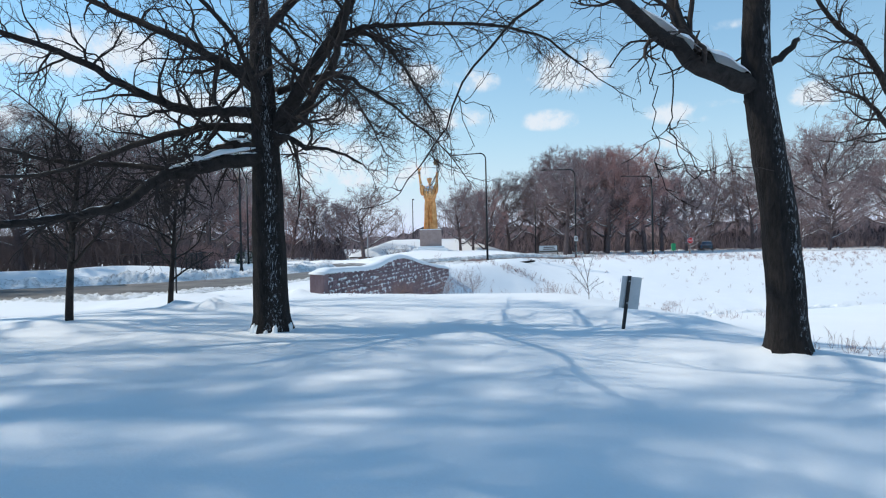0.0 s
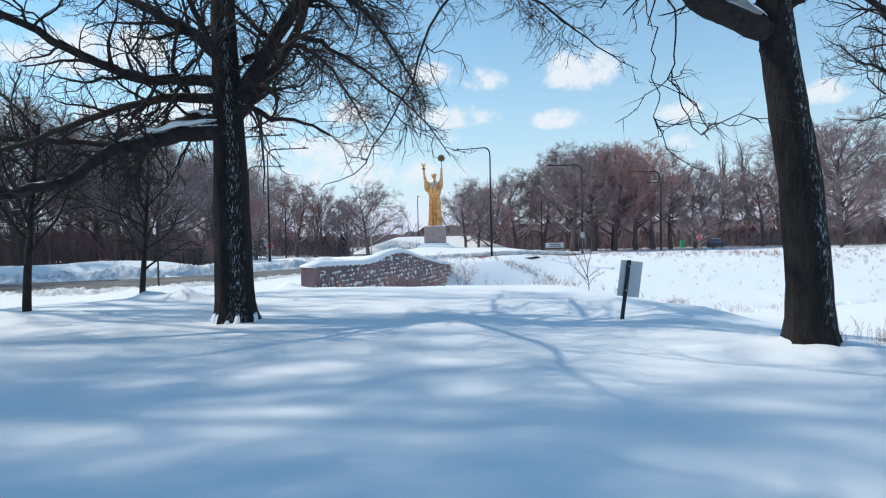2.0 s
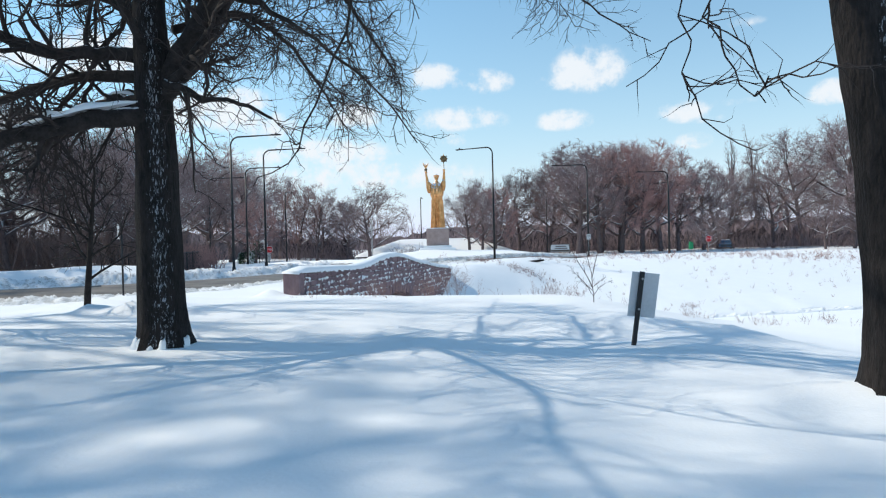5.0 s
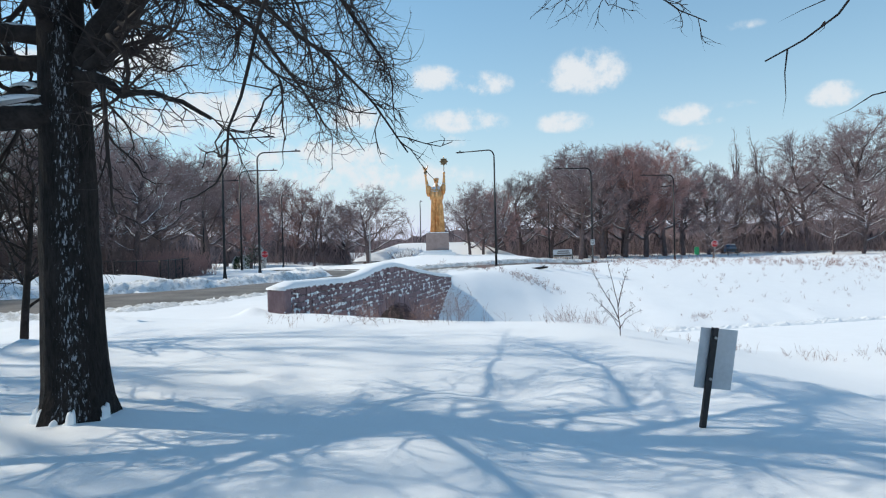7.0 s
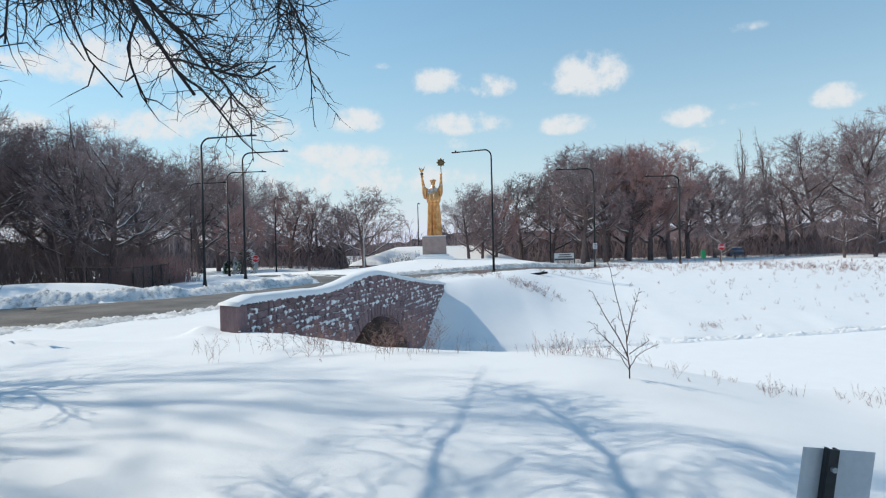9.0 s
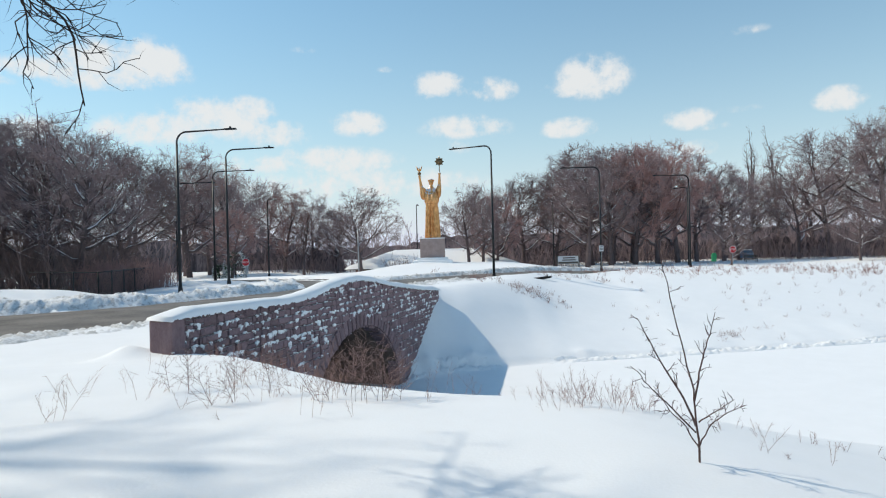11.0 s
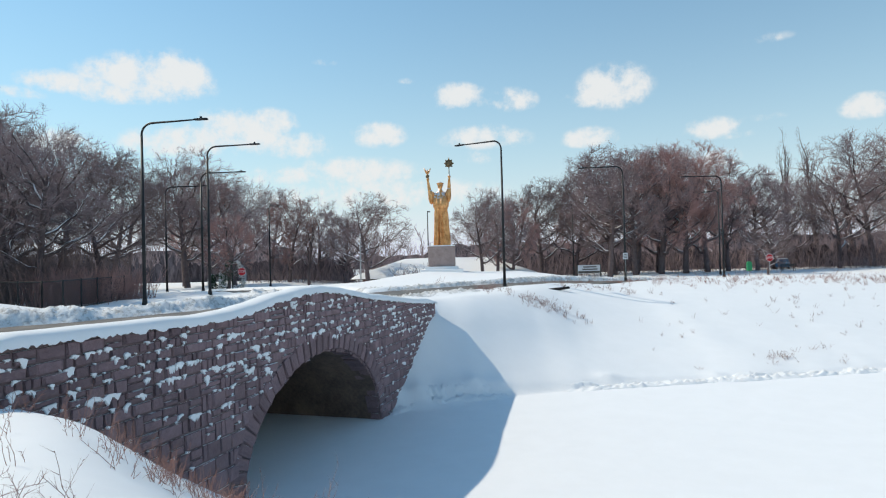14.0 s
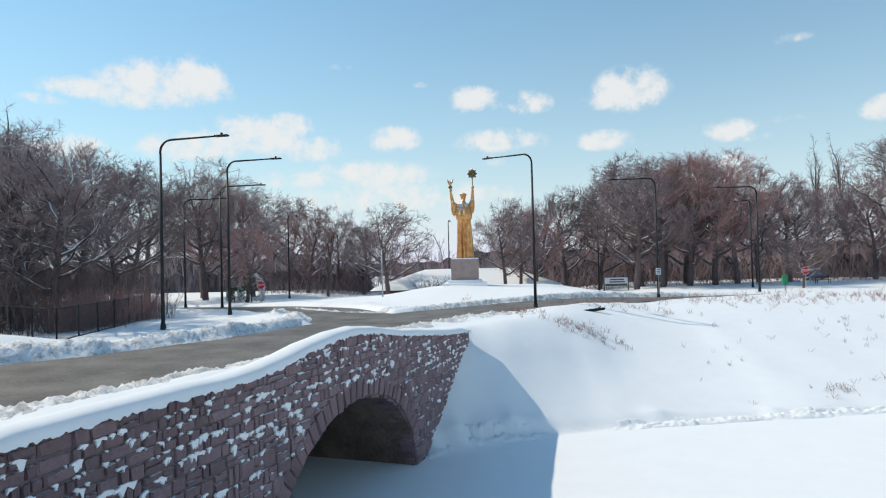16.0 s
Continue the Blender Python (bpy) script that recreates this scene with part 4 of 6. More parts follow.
def near_tree(name, at, label, trunk, limbs, seed, twig_len=0.9, dense=1.0):
    """A near tree from a trunk line and named limb lines; side branches and twigs grow from them."""
    rng = random.Random(seed)
    tree = thing(name, at, label, "tree")
    o = Vector(at)

    def line(points, r0, r1, sides, fine=3):
        raw = [Vector(p) - o for p in points]
        out = []
        n = len(raw) - 1
        for i in range(n):
            a, b = raw[max(i - 1, 0)], raw[i]
            c, d = raw[i + 1], raw[min(i + 2, n)]
            for j in range(fine):
                t = j / fine
                q = 0.5 * ((2 * b) + (c - a) * t + (2 * a - 5 * b + 4 * c - d) * t * t + (3 * b - a - 3 * c + d) * t ** 3)
                out.append(q)
        out.append(raw[-1])
        m = len(out) - 1
        return [(q + Vector((rng.gauss(0, 1), rng.gauss(0, 1), rng.gauss(0, 1))) * ((0.003 if sides > 12 else 0.012 if r0 > 0.03 else 0.028) if 0 < i < m else 0), r0 + (r1 - r0) * (i / m) ** (1.5 if sides > 12 else 0.8), sides) for i, q in enumerate(out)]

    t = line(trunk[0], trunk[1], trunk[2], 18, 6)
    flare = [(p + Vector((0, 0, 0)), r * (1 + 0.38 * math.exp(-max(0, p.z) / 0.22)), s) for p, r, s in t]
    tv, tf = tubes([flare])
    ax = [p for p, r, s in flare]
    rough = []
    for v in tv:
        c = min(ax, key=lambda q: (q - v).length_squared)
        off = v - c
        a = math.atan2(off.y, off.x)
        w = 1 + 0.03 * noise.noise((a * 4, v.z * 1.1, seed)) + 0.035 * math.sin(a * 9 + v.z * 0.7) + 0.16 * math.exp(-max(0, v.z) / 0.25) * math.sin(a * 5 + seed)
        rough.append(c + off * w)
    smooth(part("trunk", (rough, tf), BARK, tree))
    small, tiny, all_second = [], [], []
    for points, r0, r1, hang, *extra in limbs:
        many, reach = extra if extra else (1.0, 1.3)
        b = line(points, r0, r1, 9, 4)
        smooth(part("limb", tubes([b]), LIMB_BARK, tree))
        size = sum((b[i + 1][0] - b[i][0]).length for i in range(len(b) - 1))
        second = sprout(rng, b, int((size * 4.5 * dense + 3) * many), 0.85, reach, 0.42, 0.24, hang, 8, 5, first=0.12, r_end=0.25, min_r=0.008)
        if many > 0.5:
            second.append(bough(rng, b[-1][0], b[-1][0] - b[-2][0], min(1.6, reach * 1.2), r1, 0.006, 0.12, hang, 8, 5))
        all_second += second
    def low(b):                                                # droops under the browse line on the open side
        return any(p.z + o.z < 2.62 and -2.3 < p.x + o.x < 1.0 for p, r, s in b)

    kept = []
    for b in all_second:
        third = sprout(rng, b, int(6 * dense), 0.75, twig_len * 0.75, 0.6, 0.30, -0.02, 5, 3, first=0.15, r_end=0.4, min_r=0.006)
        bare = low(b)
        if not bare:
            kept.append(b)
        for c in third:
            fine = [] if b[0][0].z + o.z > 7.6 else sprout(rng, c, int(4 * dense), 0.7, twig_len * 0.42, 0.65, 0.34, -0.03, 3, 3, first=0.2, min_r=0.0042, point=True)
            if not bare and not low(c):
                small.append(c)
                tiny += fine
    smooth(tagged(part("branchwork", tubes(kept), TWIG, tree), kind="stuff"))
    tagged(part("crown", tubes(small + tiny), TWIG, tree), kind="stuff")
    return tree


L, R = (-3.34, 11.6, 0.62), (3.34, 8.0, 0.75)
near_tree("tree", L, "large dark bare tree with a snowy low limb", ([(-3.34, 11.6, 0.3), (-3.35, 11.6, 1.0), (-3.37, 11.6, 2.2), (-3.37, 11.6, 3.2), (-3.40, 11.6, 4.3), (-3.42, 11.6, 5.4), (-3.44, 11.65, 6.6), (-3.3, 11.7, 8.2), (-3.5, 11.8, 10.0)], 0.290, 0.06), [
    ([(-3.30, 11.6, 3.9), (-3.0, 11.55, 4.35), (-2.59, 11.5, 4.94), (-2.17, 11.4, 5.55), (-1.87, 11.3, 6.06), (-1.5, 11.2, 6.9), (-1.0, 11.3, 8.2)], 0.15, 0.05, 0.02, 0.7, 1.2),
    ([(-3.25, 11.6, 3.8), (-2.95, 11.45, 4.05), (-2.61, 11.3, 4.38), (-2.19, 11.0, 4.89), (-1.98, 10.8, 5.35), (-1.7, 10.4, 6.2)], 0.11, 0.04, 0.0, 0.85, 1.25),
    ([(-3.45, 11.6, 4.33), (-4.0, 11.5, 4.33), (-4.56, 11.3, 4.31), (-5.22, 11.0, 4.56), (-5.83, 10.7, 4.92), (-6.4, 10.4, 5.15), (-7.08, 10.0, 5.31)], 0.10, 0.035, 0.0, 1.0, 1.2),
    ([(-3.5, 11.65, 4.05), (-4.2, 11.8, 4.14), (-4.92, 12.0, 4.11), (-6.17, 12.3, 3.82), (-7.37, 12.6, 3.51), (-8.71, 12.8, 3.45)], 0.09, 0.03, -0.02, 1.0, 1.2),
    ([(-3.40, 11.5, 3.55), (-3.95, 11.25, 3.47), (-4.42, 11.1, 3.33), (-4.91, 10.9, 3.17), (-5.35, 10.7, 2.76), (-6.13, 10.5, 2.6), (-6.84, 10.2, 2.5), (-7.63, 10.0, 2.65)], 0.130, 0.045, 0.05, 0.7, 0.7),
    ([(-3.5, 11.6, 3.72), (-3.9, 11.8, 3.82), (-4.25, 12.0, 3.79), (-5.12, 12.5, 3.51), (-6.35, 13.0, 3.69), (-7.82, 13.4, 3.82), (-9.07, 13.7, 4.13)], 0.10, 0.035, 0.0, 1.0, 1.2),
    ([(-3.42, 11.65, 4.6), (-3.8, 11.75, 5.0), (-4.18, 11.9, 5.27), (-5.14, 12.2, 5.82), (-6.49, 12.6, 6.49), (-7.9, 13.0, 7.27)], 0.12, 0.04, 0.0, 1.0, 1.25),
    ([(-3.2, 11.5, 3.95), (-2.85, 11.3, 3.82), (-2.65, 11.2, 3.67), (-2.26, 11.0, 3.61), (-1.72, 10.8, 3.35)], 0.06, 0.016, -0.05, 0.5, 0.7),
    ([(-2.2, 11.4, 5.45), (-1.7, 11.5, 5.68), (-1.18, 11.6, 5.74), (0.08, 12.0, 5.89), (1.35, 12.5, 5.84), (2.11, 12.7, 5.4)], 0.06, 0.015, -0.03, 1.5, 1.1),
    ([(-2.25, 11.0, 4.8), (-1.9, 10.9, 4.7), (-1.61, 10.8, 4.48), (-1.17, 10.6, 4.17), (-0.62, 10.4, 3.67)], 0.05, 0.012, -0.03, 1.0, 0.75),
    ([(-3.42, 11.7, 3.5), (-3.55, 12.2, 4.0), (-3.6, 12.8, 4.4), (-3.67, 13.3, 5.0), (-3.8, 14.4, 5.4), (-3.9, 15.6, 5.7), (-4.1, 17.0, 6.1)], 0.060, 0.012, 0.0, 1.2, 1.1),
    ([(-3.4, 11.5, 4.3), (-3.35, 10.6, 4.7), (-3.4, 9.7, 5.1), (-4.3, 8.5, 6.0), (-5.0, 7.9, 6.8)], 0.058, 0.015, 0.03, 1.1, 1.2),
    ([(-3.42, 11.65, 5.6), (-3.1, 12.3, 6.3), (-2.6, 13.2, 7.2), (-2.2, 14.4, 7.9)], 0.10, 0.04, 0.0),
    ([(-3.42, 11.65, 6.2), (-2.7, 11.2, 7.3), (-1.6, 10.6, 8.2), (-0.4, 10.1, 8.6)], 0.09, 0.03, -0.02),
    ([(-3.42, 11.65, 6.4), (-4.2, 11.9, 7.6), (-5.3, 12.2, 8.8), (-6.4, 12.3, 9.6)], 0.09, 0.03, 0.04, 0.6, 1.3),
    ([(-2.2, 11.4, 5.4), (-1.7, 12.0, 5.75), (-1.2, 12.7, 5.5), (-0.8, 13.3, 5.0), (-0.5, 13.7, 4.6)], 0.06, 0.012, -0.03, 1.8, 0.8),
    ([(-3.2, 11.8, 4.7), (-2.6, 12.4, 5.1), (-2.2, 13.5, 5.1), (-1.9, 14.8, 4.7), (-1.7, 15.8, 4.3)], 0.06, 0.012, -0.02, 1.9, 0.9),
    ([(-3.4, 11.7, 7.6), (-2.2, 12.0, 9.2), (-0.6, 12.4, 10.6), (1.2, 12.6, 11.4)], 0.08, 0.03, 0.02, 1.2, 1.8),
    ([(-3.4, 11.7, 8.2), (-4.8, 10.8, 9.8), (-6.2, 9.8, 11.0), (-7.6, 9.0, 11.6)], 0.08, 0.03, 0.02, 1.2, 1.8),
    ([(-3.45, 11.75, 8.8), (-3.2, 10.0, 10.6), (-2.8, 8.4, 11.8), (-2.4, 7.0, 12.4)], 0.08, 0.03, 0.02, 1.2, 1.8),
    ([(-3.5, 11.8, 9.6), (-3.9, 13.0, 11.5), (-4.6, 14.2, 13.0)], 0.07, 0.03, 0.02, 1.2, 1.8)], 5)
near_tree("tree", R, "dark bare tree with wind-blown snow on its trunk", ([(3.34, 8.0, 0.4), (3.32, 8.0, 1.2), (3.24, 8.0, 2.24), (3.12, 8.0, 3.13), (3.01, 8.0, 3.96), (3.01, 8.0, 4.78), (3.03, 8.0, 5.73), (3.1, 8.0, 7.2), (3.0, 8.0, 9.0)], 0.208, 0.07), [
    ([(3.06, 8.0, 3.55), (2.88, 7.98, 3.83), (2.28, 7.8, 3.99), (1.83, 7.6, 4.23), (1.26, 7.3, 4.51), (0.69, 6.6, 4.6), (0.3, 5.8, 4.65)], 0.145, 0.03, 0.02, 0.35, 0.8),
    ([(2.45, 7.85, 3.93), (2.28, 7.9, 4.15), (2.15, 8.0, 4.47), (2.08, 8.2, 5.0), (1.8, 8.5, 6.0), (1.2, 8.8, 7.0)], 0.10, 0.04, 0.04, 0.7, 1.2),
    ([(1.5, 7.45, 4.4), (1.62, 7.5, 4.1), (1.65, 7.5, 3.65), (1.66, 7.5, 3.15), (1.68, 7.5, 2.75)], 0.010, 0.0035, -0.08, 0.2, 0.25),
    ([(1.75, 7.55, 4.25), (1.85, 7.5, 3.73), (1.79, 7.4, 3.24), (1.87, 7.3, 2.88), (2.0, 7.2, 2.67)], 0.010, 0.0035, -0.08, 0.25, 0.3),
    ([(0.95, 7.0, 4.55), (0.4, 7.3, 4.5), (-0.2, 7.8, 4.0), (-0.62, 8.3, 3.3), (-1.1, 9.2, 2.80), (-1.8, 10.3, 2.55)], 0.020, 0.004, 0.0, 0.35, 0.28),
    ([(3.15, 8.0, 4.05), (3.3, 7.95, 4.15), (3.42, 7.9, 4.3)], 0.05, 0.03, 0.0, 0.0, 0.5),
    ([(3.03, 8.0, 5.0), (3.6, 7.6, 5.8), (4.4, 7.2, 6.6), (5.2, 6.8, 7.2)], 0.09, 0.03, 0.05),
    ([(3.05, 8.0, 5.6), (2.4, 7.4, 6.4), (1.6, 6.6, 7.2), (0.6, 5.9, 7.6)], 0.09, 0.03, 0.05),
    ([(3.05, 8.0, 6.0), (3.3, 9.0, 7.0), (3.7, 10.2, 7.8)], 0.09, 0.03, 0.05)], 8, dense=0.8)


# slim park trees by the road
def slim_tree(x, y, height, r, seed, label):
    z = land(x, y, False) - 0.05
    rng = random.Random(seed)
    tree = thing("tree", (x, y, z), label, "tree", "slim trees by the road")
    trunk = bough(rng, Vector((0, 0, -0.2)), Vector((0.01, 0, 1)), height * 0.75, r, r * 0.35, 0.025, 0.03, 9, 10)
    limbs = sprout(rng, trunk, 15, 0.85, height * 0.46, 0.5, 0.14, 0.05, 8, 6, first=0.30, r_end=0.2, min_r=0.02)
    second, small = [], []
    for b in limbs:
        second += sprout(rng, b, 8, 0.75, 0.75, 0.5, 0.22, 0.0, 5, 4, first=0.15, r_end=0.3, min_r=0.009)
    for b in second:
        small += sprout(rng, b, 5, 0.7, 0.36, 0.6, 0.28, 0.0, 4, 3, first=0.1, r_end=0.5, min_r=0.005)
    smooth(part("trunk", tubes([trunk]), LIMB_BARK, tree))
    for b in limbs:
        smooth(part("limb", tubes([b]), LIMB_BARK, tree))
    smooth(tagged(part("branchwork", tubes(second), TWIG, tree), kind="stuff"))
    tagged(part("crown", tubes(small), TWIG, tree), kind="stuff")


slim_tree(-7.95, 13.9, 5.0, 0.085, 31, "slim dark bare tree standing in smooth snow")
slim_tree(-6.85, 16.2, 4.0, 0.075, 32, "slim young bare tree beside the road bank")
# unseen old trees with thick crowns, added to shade the start of the path
SHADE_TREE = thing("tree", (-11.0, 3.4, 0.65), "unseen tall old tree with a thick twiggy crown, added for shade", "tree", "tall trees beside the path")
tr, li, tw = dome_tree_mesh(57, 20, 12, 0.36, limbs_n=16, fine=6, twig_r=0.017, thick=0.018)
smooth(part("trunk", tubes([tr]), LIMB_BARK, SHADE_TREE))
smooth(tagged(part("bough", tubes(li), LIMB_BARK, SHADE_TREE), kind="stuff"))
tagged(part("crown", tubes(tw), TWIG, SHADE_TREE), kind="stuff")
for x, y, turn, k in ((-20.0, 5.9, 250, 1.38), (-23.5, 8.0, 20, 1.42)):
    copy_thing(SHADE_TREE, pose(x, y, 0.65, 0, 0, turn)).scale = (k, k, k)


# unseen tree, added so that its thin crown dims the sun on the snow
THIN_SHADE_TREE = thing("tree", (-22.0, 17.2, 0.6), "unseen tall bare tree with a thin open crown, added for light shade", "tree", "tall trees beside the path")
tr, li, tw = dome_tree_mesh(63, 25, 16, 0.36, limbs_n=11, fine=4, twig_r=0.013, thick=0.015)
smooth(part("trunk", tubes([tr]), LIMB_BARK, THIN_SHADE_TREE))
smooth(tagged(part("bough", tubes(li), LIMB_BARK, THIN_SHADE_TREE), kind="stuff"))
tagged(part("crown", tubes(tw), TWIG, THIN_SHADE_TREE), kind="stuff")
near_tree("tree", (10.2, 14.6, 0.2), "bare tree leaning over the meadow bank", ([(10.2, 14.6, -0.1), (10.0, 14.6, 2.0), (9.7, 14.6, 4.0), (9.5, 14.6, 6.0), (9.6, 14.6, 8.5)], 0.22, 0.08), [
    ([(9.75, 14.6, 3.9), (9.2, 14.5, 4.6), (8.6, 14.3, 5.0), (8.0, 14.1, 5.1)], 0.08, 0.02, 0.02, 2.8, 1.2),
    ([(9.55, 14.6, 5.0), (8.6, 14.2, 6.0), (7.8, 14.0, 6.6), (6.8, 13.6, 7.6)], 0.09, 0.03, 0.0, 1.4, 1.2),
    ([(9.5, 14.6, 6.0), (10.2, 14.6, 7.2), (11.2, 14.8, 8.4)], 0.09, 0.03, 0.0, 0.8, 1.1)], 19, dense=0.8)


# ---------------------------------------------------------------- undergrowth, one mass
def stems(rng, spots, height, r, spread_, segs=3, forks=2):
    lines = []
    for x, y in spots:
        z = land(x, y, False)
        p = Vector((x, y, z - 0.1))
        way = Vector((rng.gauss(0, spread_), rng.gauss(0, spread_), 1))
        b = bough(rng, p, way, height * rng.uniform(0.5, 1.2), r, r * 0.4, 0.16, 0.02, segs, 3)
        lines.append(b)
        lines += sprout(rng, b, forks, 0.6, height * 0.45, 0.7, 0.2, 0.02, 2, 3, first=0.3, min_r=r * 0.45, point=True)
    return lines


rng = random.Random(77)
spots = [(rng.uniform(-62, -20), rng.uniform(46, 72)) for _ in range(3600)]
spots = [(x, y) for x, y in spots if road_edge(x, y) > 4.5 and not (x > -27 and y < 47.5)]
thicket = tagged(part("thicket", tubes(stems(rng, spots, 4.2, 0.028, 0.34, 2, 4)), THICKET), "dense brown leafless undergrowth among the trees", "undergrowth", kind="stuff")
spots = [(rng.uniform(-26, 120), 0) for _ in range(2900)]
spots = [(x, rng.uniform(108, 126) - max(0, x - 50) * 0.25) for x, _ in spots]
low = [(rng.uniform(-28, 120), 0) for _ in range(1900)]
low = [(x, rng.uniform(102, 112) - max(0, x - 50) * 0.25) for x, _ in low if not -14 < x < 8]
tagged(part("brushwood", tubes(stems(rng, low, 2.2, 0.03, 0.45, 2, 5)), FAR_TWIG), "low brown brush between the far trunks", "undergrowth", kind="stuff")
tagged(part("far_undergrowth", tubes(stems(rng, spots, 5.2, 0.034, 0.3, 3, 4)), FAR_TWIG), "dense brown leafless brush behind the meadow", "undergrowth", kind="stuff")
spots = [(rng.gauss(-20.0, 0.6) - (52 - y) * 0.05, y) for y in [rng.uniform(49, 58.5) for _ in range(900)]]
tagged(part("brush", tubes(stems(rng, spots, 2.0, 0.018, 0.3, 3, 5)), RUST_TWIG), "rust-brown brush growing through the fence", "undergrowth", kind="stuff")

woods = []
for i in range(320):
    x, y = rng.uniform(-190, 230), rng.uniform(128, 200)
    if -14 < x < 2 and rng.random() < 0.6:
        continue
    high = rng.uniform(8, 13) * (0.62 if -14 < x < 4 else 1)
    b = bough(rng, Vector((x, y, -1.0)), Vector((rng.gauss(0, 0.05), 0, 1)), high, 0.16, 0.04, 0.07, 0.02, 5, 3)
    woods.append(b)
    side = sprout(rng, b, 9, 0.6, high * 0.42, 0.6, 0.16, 0.05, 3, 3, first=0.18, r_end=0.4, min_r=0.05)
    woods += side
    for s in side:
        woods += sprout(rng, s, 3, 0.7, high * 0.18, 0.7, 0.2, 0.02, 2, 3, first=0.2, min_r=0.034, point=True)
rv, rf = [], []
for i in range(241):
    x = -260 + 560 * i / 240
    gap = smoothstep(24, 17, abs(x + 25))
    for k in range(2):
        high = (5.8 - 3.0 * gap) + 1.4 * noise.noise((x * 0.05, k, 2)) + 1.8 * noise.noise((x * 0.31, k, 5)) + 1.3 * noise.noise((x * 0.9, k, 7))
        rv += [(x, 206 + 10 * k, -4), (x, 206 + 10 * k, high)]
for i in range(240):
    q = 4 * i
    rf += [(q, q + 4, q + 5, q + 1), (q + 1, q + 5, q + 7, q + 3), (q + 3, q + 7, q + 6, q + 2)]
for x0, x1 in ((7, 130), (-90, -15)):                          # low thicket at the foot of the woods
    n = int((x1 - x0) / 0.3)
    q0 = len(rv)
    for i in range(n + 1):
        x = x0 + (x1 - x0) * i / n
        y = 115.5 - max(0, x - 50) * 0.25 + 1.2 * noise.noise((x * 0.2, 0, 3))
        high = (2.9 + 1.0 * noise.noise((x * 0.3, 0, 2)) + 0.9 * noise.noise((x * 1.3, 0, 5)) + 0.9 * noise.noise((x * 3.7, 0, 7)) + 0.8 * noise.noise((x * 9.0, 0, 9))) * min(1, i / 3, (n - i) / 3)
        rv += [(x, y, -2.5), (x, y + 0.6, -0.7 + high), (x, y + 3.0, -2.5)]
    for i in range(n):
        q = q0 + 3 * i
        rf += [(q, q + 3, q + 4, q + 1), (q + 1, q + 4, q + 5, q + 2)]
tagged(part("far_woodland", (rv, rf), RIDGE), "brown leafless woodland closing the distance", "woods", kind="structure")
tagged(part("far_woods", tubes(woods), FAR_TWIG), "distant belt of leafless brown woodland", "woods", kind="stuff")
for bx, by, bh in ((-5.6, 95.5, 2.5), (-2.9, 95.0, 2.4), (-4.2, 96.0, 2.2)):
    bush = thing("shrub", (bx, by, land(bx, by, False)), "small bare brown shrub before the pavilion", "shrub", "shrubs before the pavilion")
    lines = []
    for i in range(26):
        lines.append(bough(rng, Vector((rng.gauss(0, 0.1), rng.gauss(0, 0.1), -0.1)), Vector((rng.gauss(0, 0.7), rng.gauss(0, 0.7), 1)), bh * rng.uniform(0.7, 1.2), 0.02, 0.01, 0.16, 0.03, 4, 3))
    tw = []
    for s in lines:
        tw += sprout(rng, s, 5, 0.6, 0.5, 0.8, 0.2, 0.02, 2, 3, first=0.3, r_end=0.6, min_r=0.011)
    tagged(part("stem", tubes(lines), FAR_BARK, bush), kind="stuff")
    tagged(part("crown", tubes(tw), FAR_TWIG, bush), kind="stuff")

# ---------------------------------------------------------------- chain-link fence
fence = thing("fence", (-17.4, 45.6, 0), "black chain-link fence with steel posts", "fence")


def fence_run(a, b, high=1.5):
    a, b = Vector((*a, 0)), Vector((*b, 0))
    n = max(2, round((b - a).length / 2.4))
    base = Vector((-17.4, 45.6, 0))
    for i in range(n + 1):
        p = a.lerp(b, i / n)
        z = land(p.x, p.y, False)
        smooth(part("post", tubes([[(Vector((p.x, p.y, z - 0.2)) - base, 0.04, 8), (Vector((p.x, p.y, z + high + 0.06)) - base, 0.04, 8)]]), BLACK, fence))
    wires = []
    length = (b - a).length
    u = (b - a).normalized()
    step = 0.085
    for i in range(int(length / step)):
        for lean in (-1, 1):
            p = a + u * (i * step)
            q = a + u * min(max(i * step + lean * high * 0.6, 0), length)
            wires.append([(Vector((p.x, p.y, land(p.x, p.y, False) + 0.02)) - base, 0.0032, 3), (Vector((q.x, q.y, land(p.x, p.y, False) + high)) - base, 0.0032, 3)])
    tagged(part("mesh", tubes(wires), MESH, fence), kind="stuff")
    for h in (0.08, high):
        smooth(part("rail", tubes([[(Vector((p.x, p.y, land(p.x, p.y, False) + h)) - base, 0.026, 6) for p in [a.lerp(b, i / n) for i in range(n + 1)]]]), BLACK, fence))


fence_run((-23.6, 49.4), (-17.2, 45.2))
fence_run((-17.2, 45.2), (-19.3, 56.2))

# ---------------------------------------------------------------- leaning notice seen from behind
sign = thing("sign", (2.27, 10.68, 0.62), "grey metal sign on a leaning dark post, seen from behind", "sign", turn=radians(4), tilt=(radians(3), radians(7)))
bm = bmesh.new()
box(bm, (0.045, 0.012, 1.22), (0, 0, 0.31), 0.003)
box(bm, (0.012, 0.028, 1.22), (-0.018, 0.016, 0.31), 0.003)
box(bm, (0.012, 0.028, 1.22), (0.018, 0.016, 0.31), 0.003)
part("post", bm, BLACK, sign)
bm = bmesh.new()
box(bm, (0.315, 0.006, 0.50), (0.05, 0.036, 0.66), 0.002)
part("plate", bm, SIGN_BACK, sign, "dull aluminium back of a sign plate")
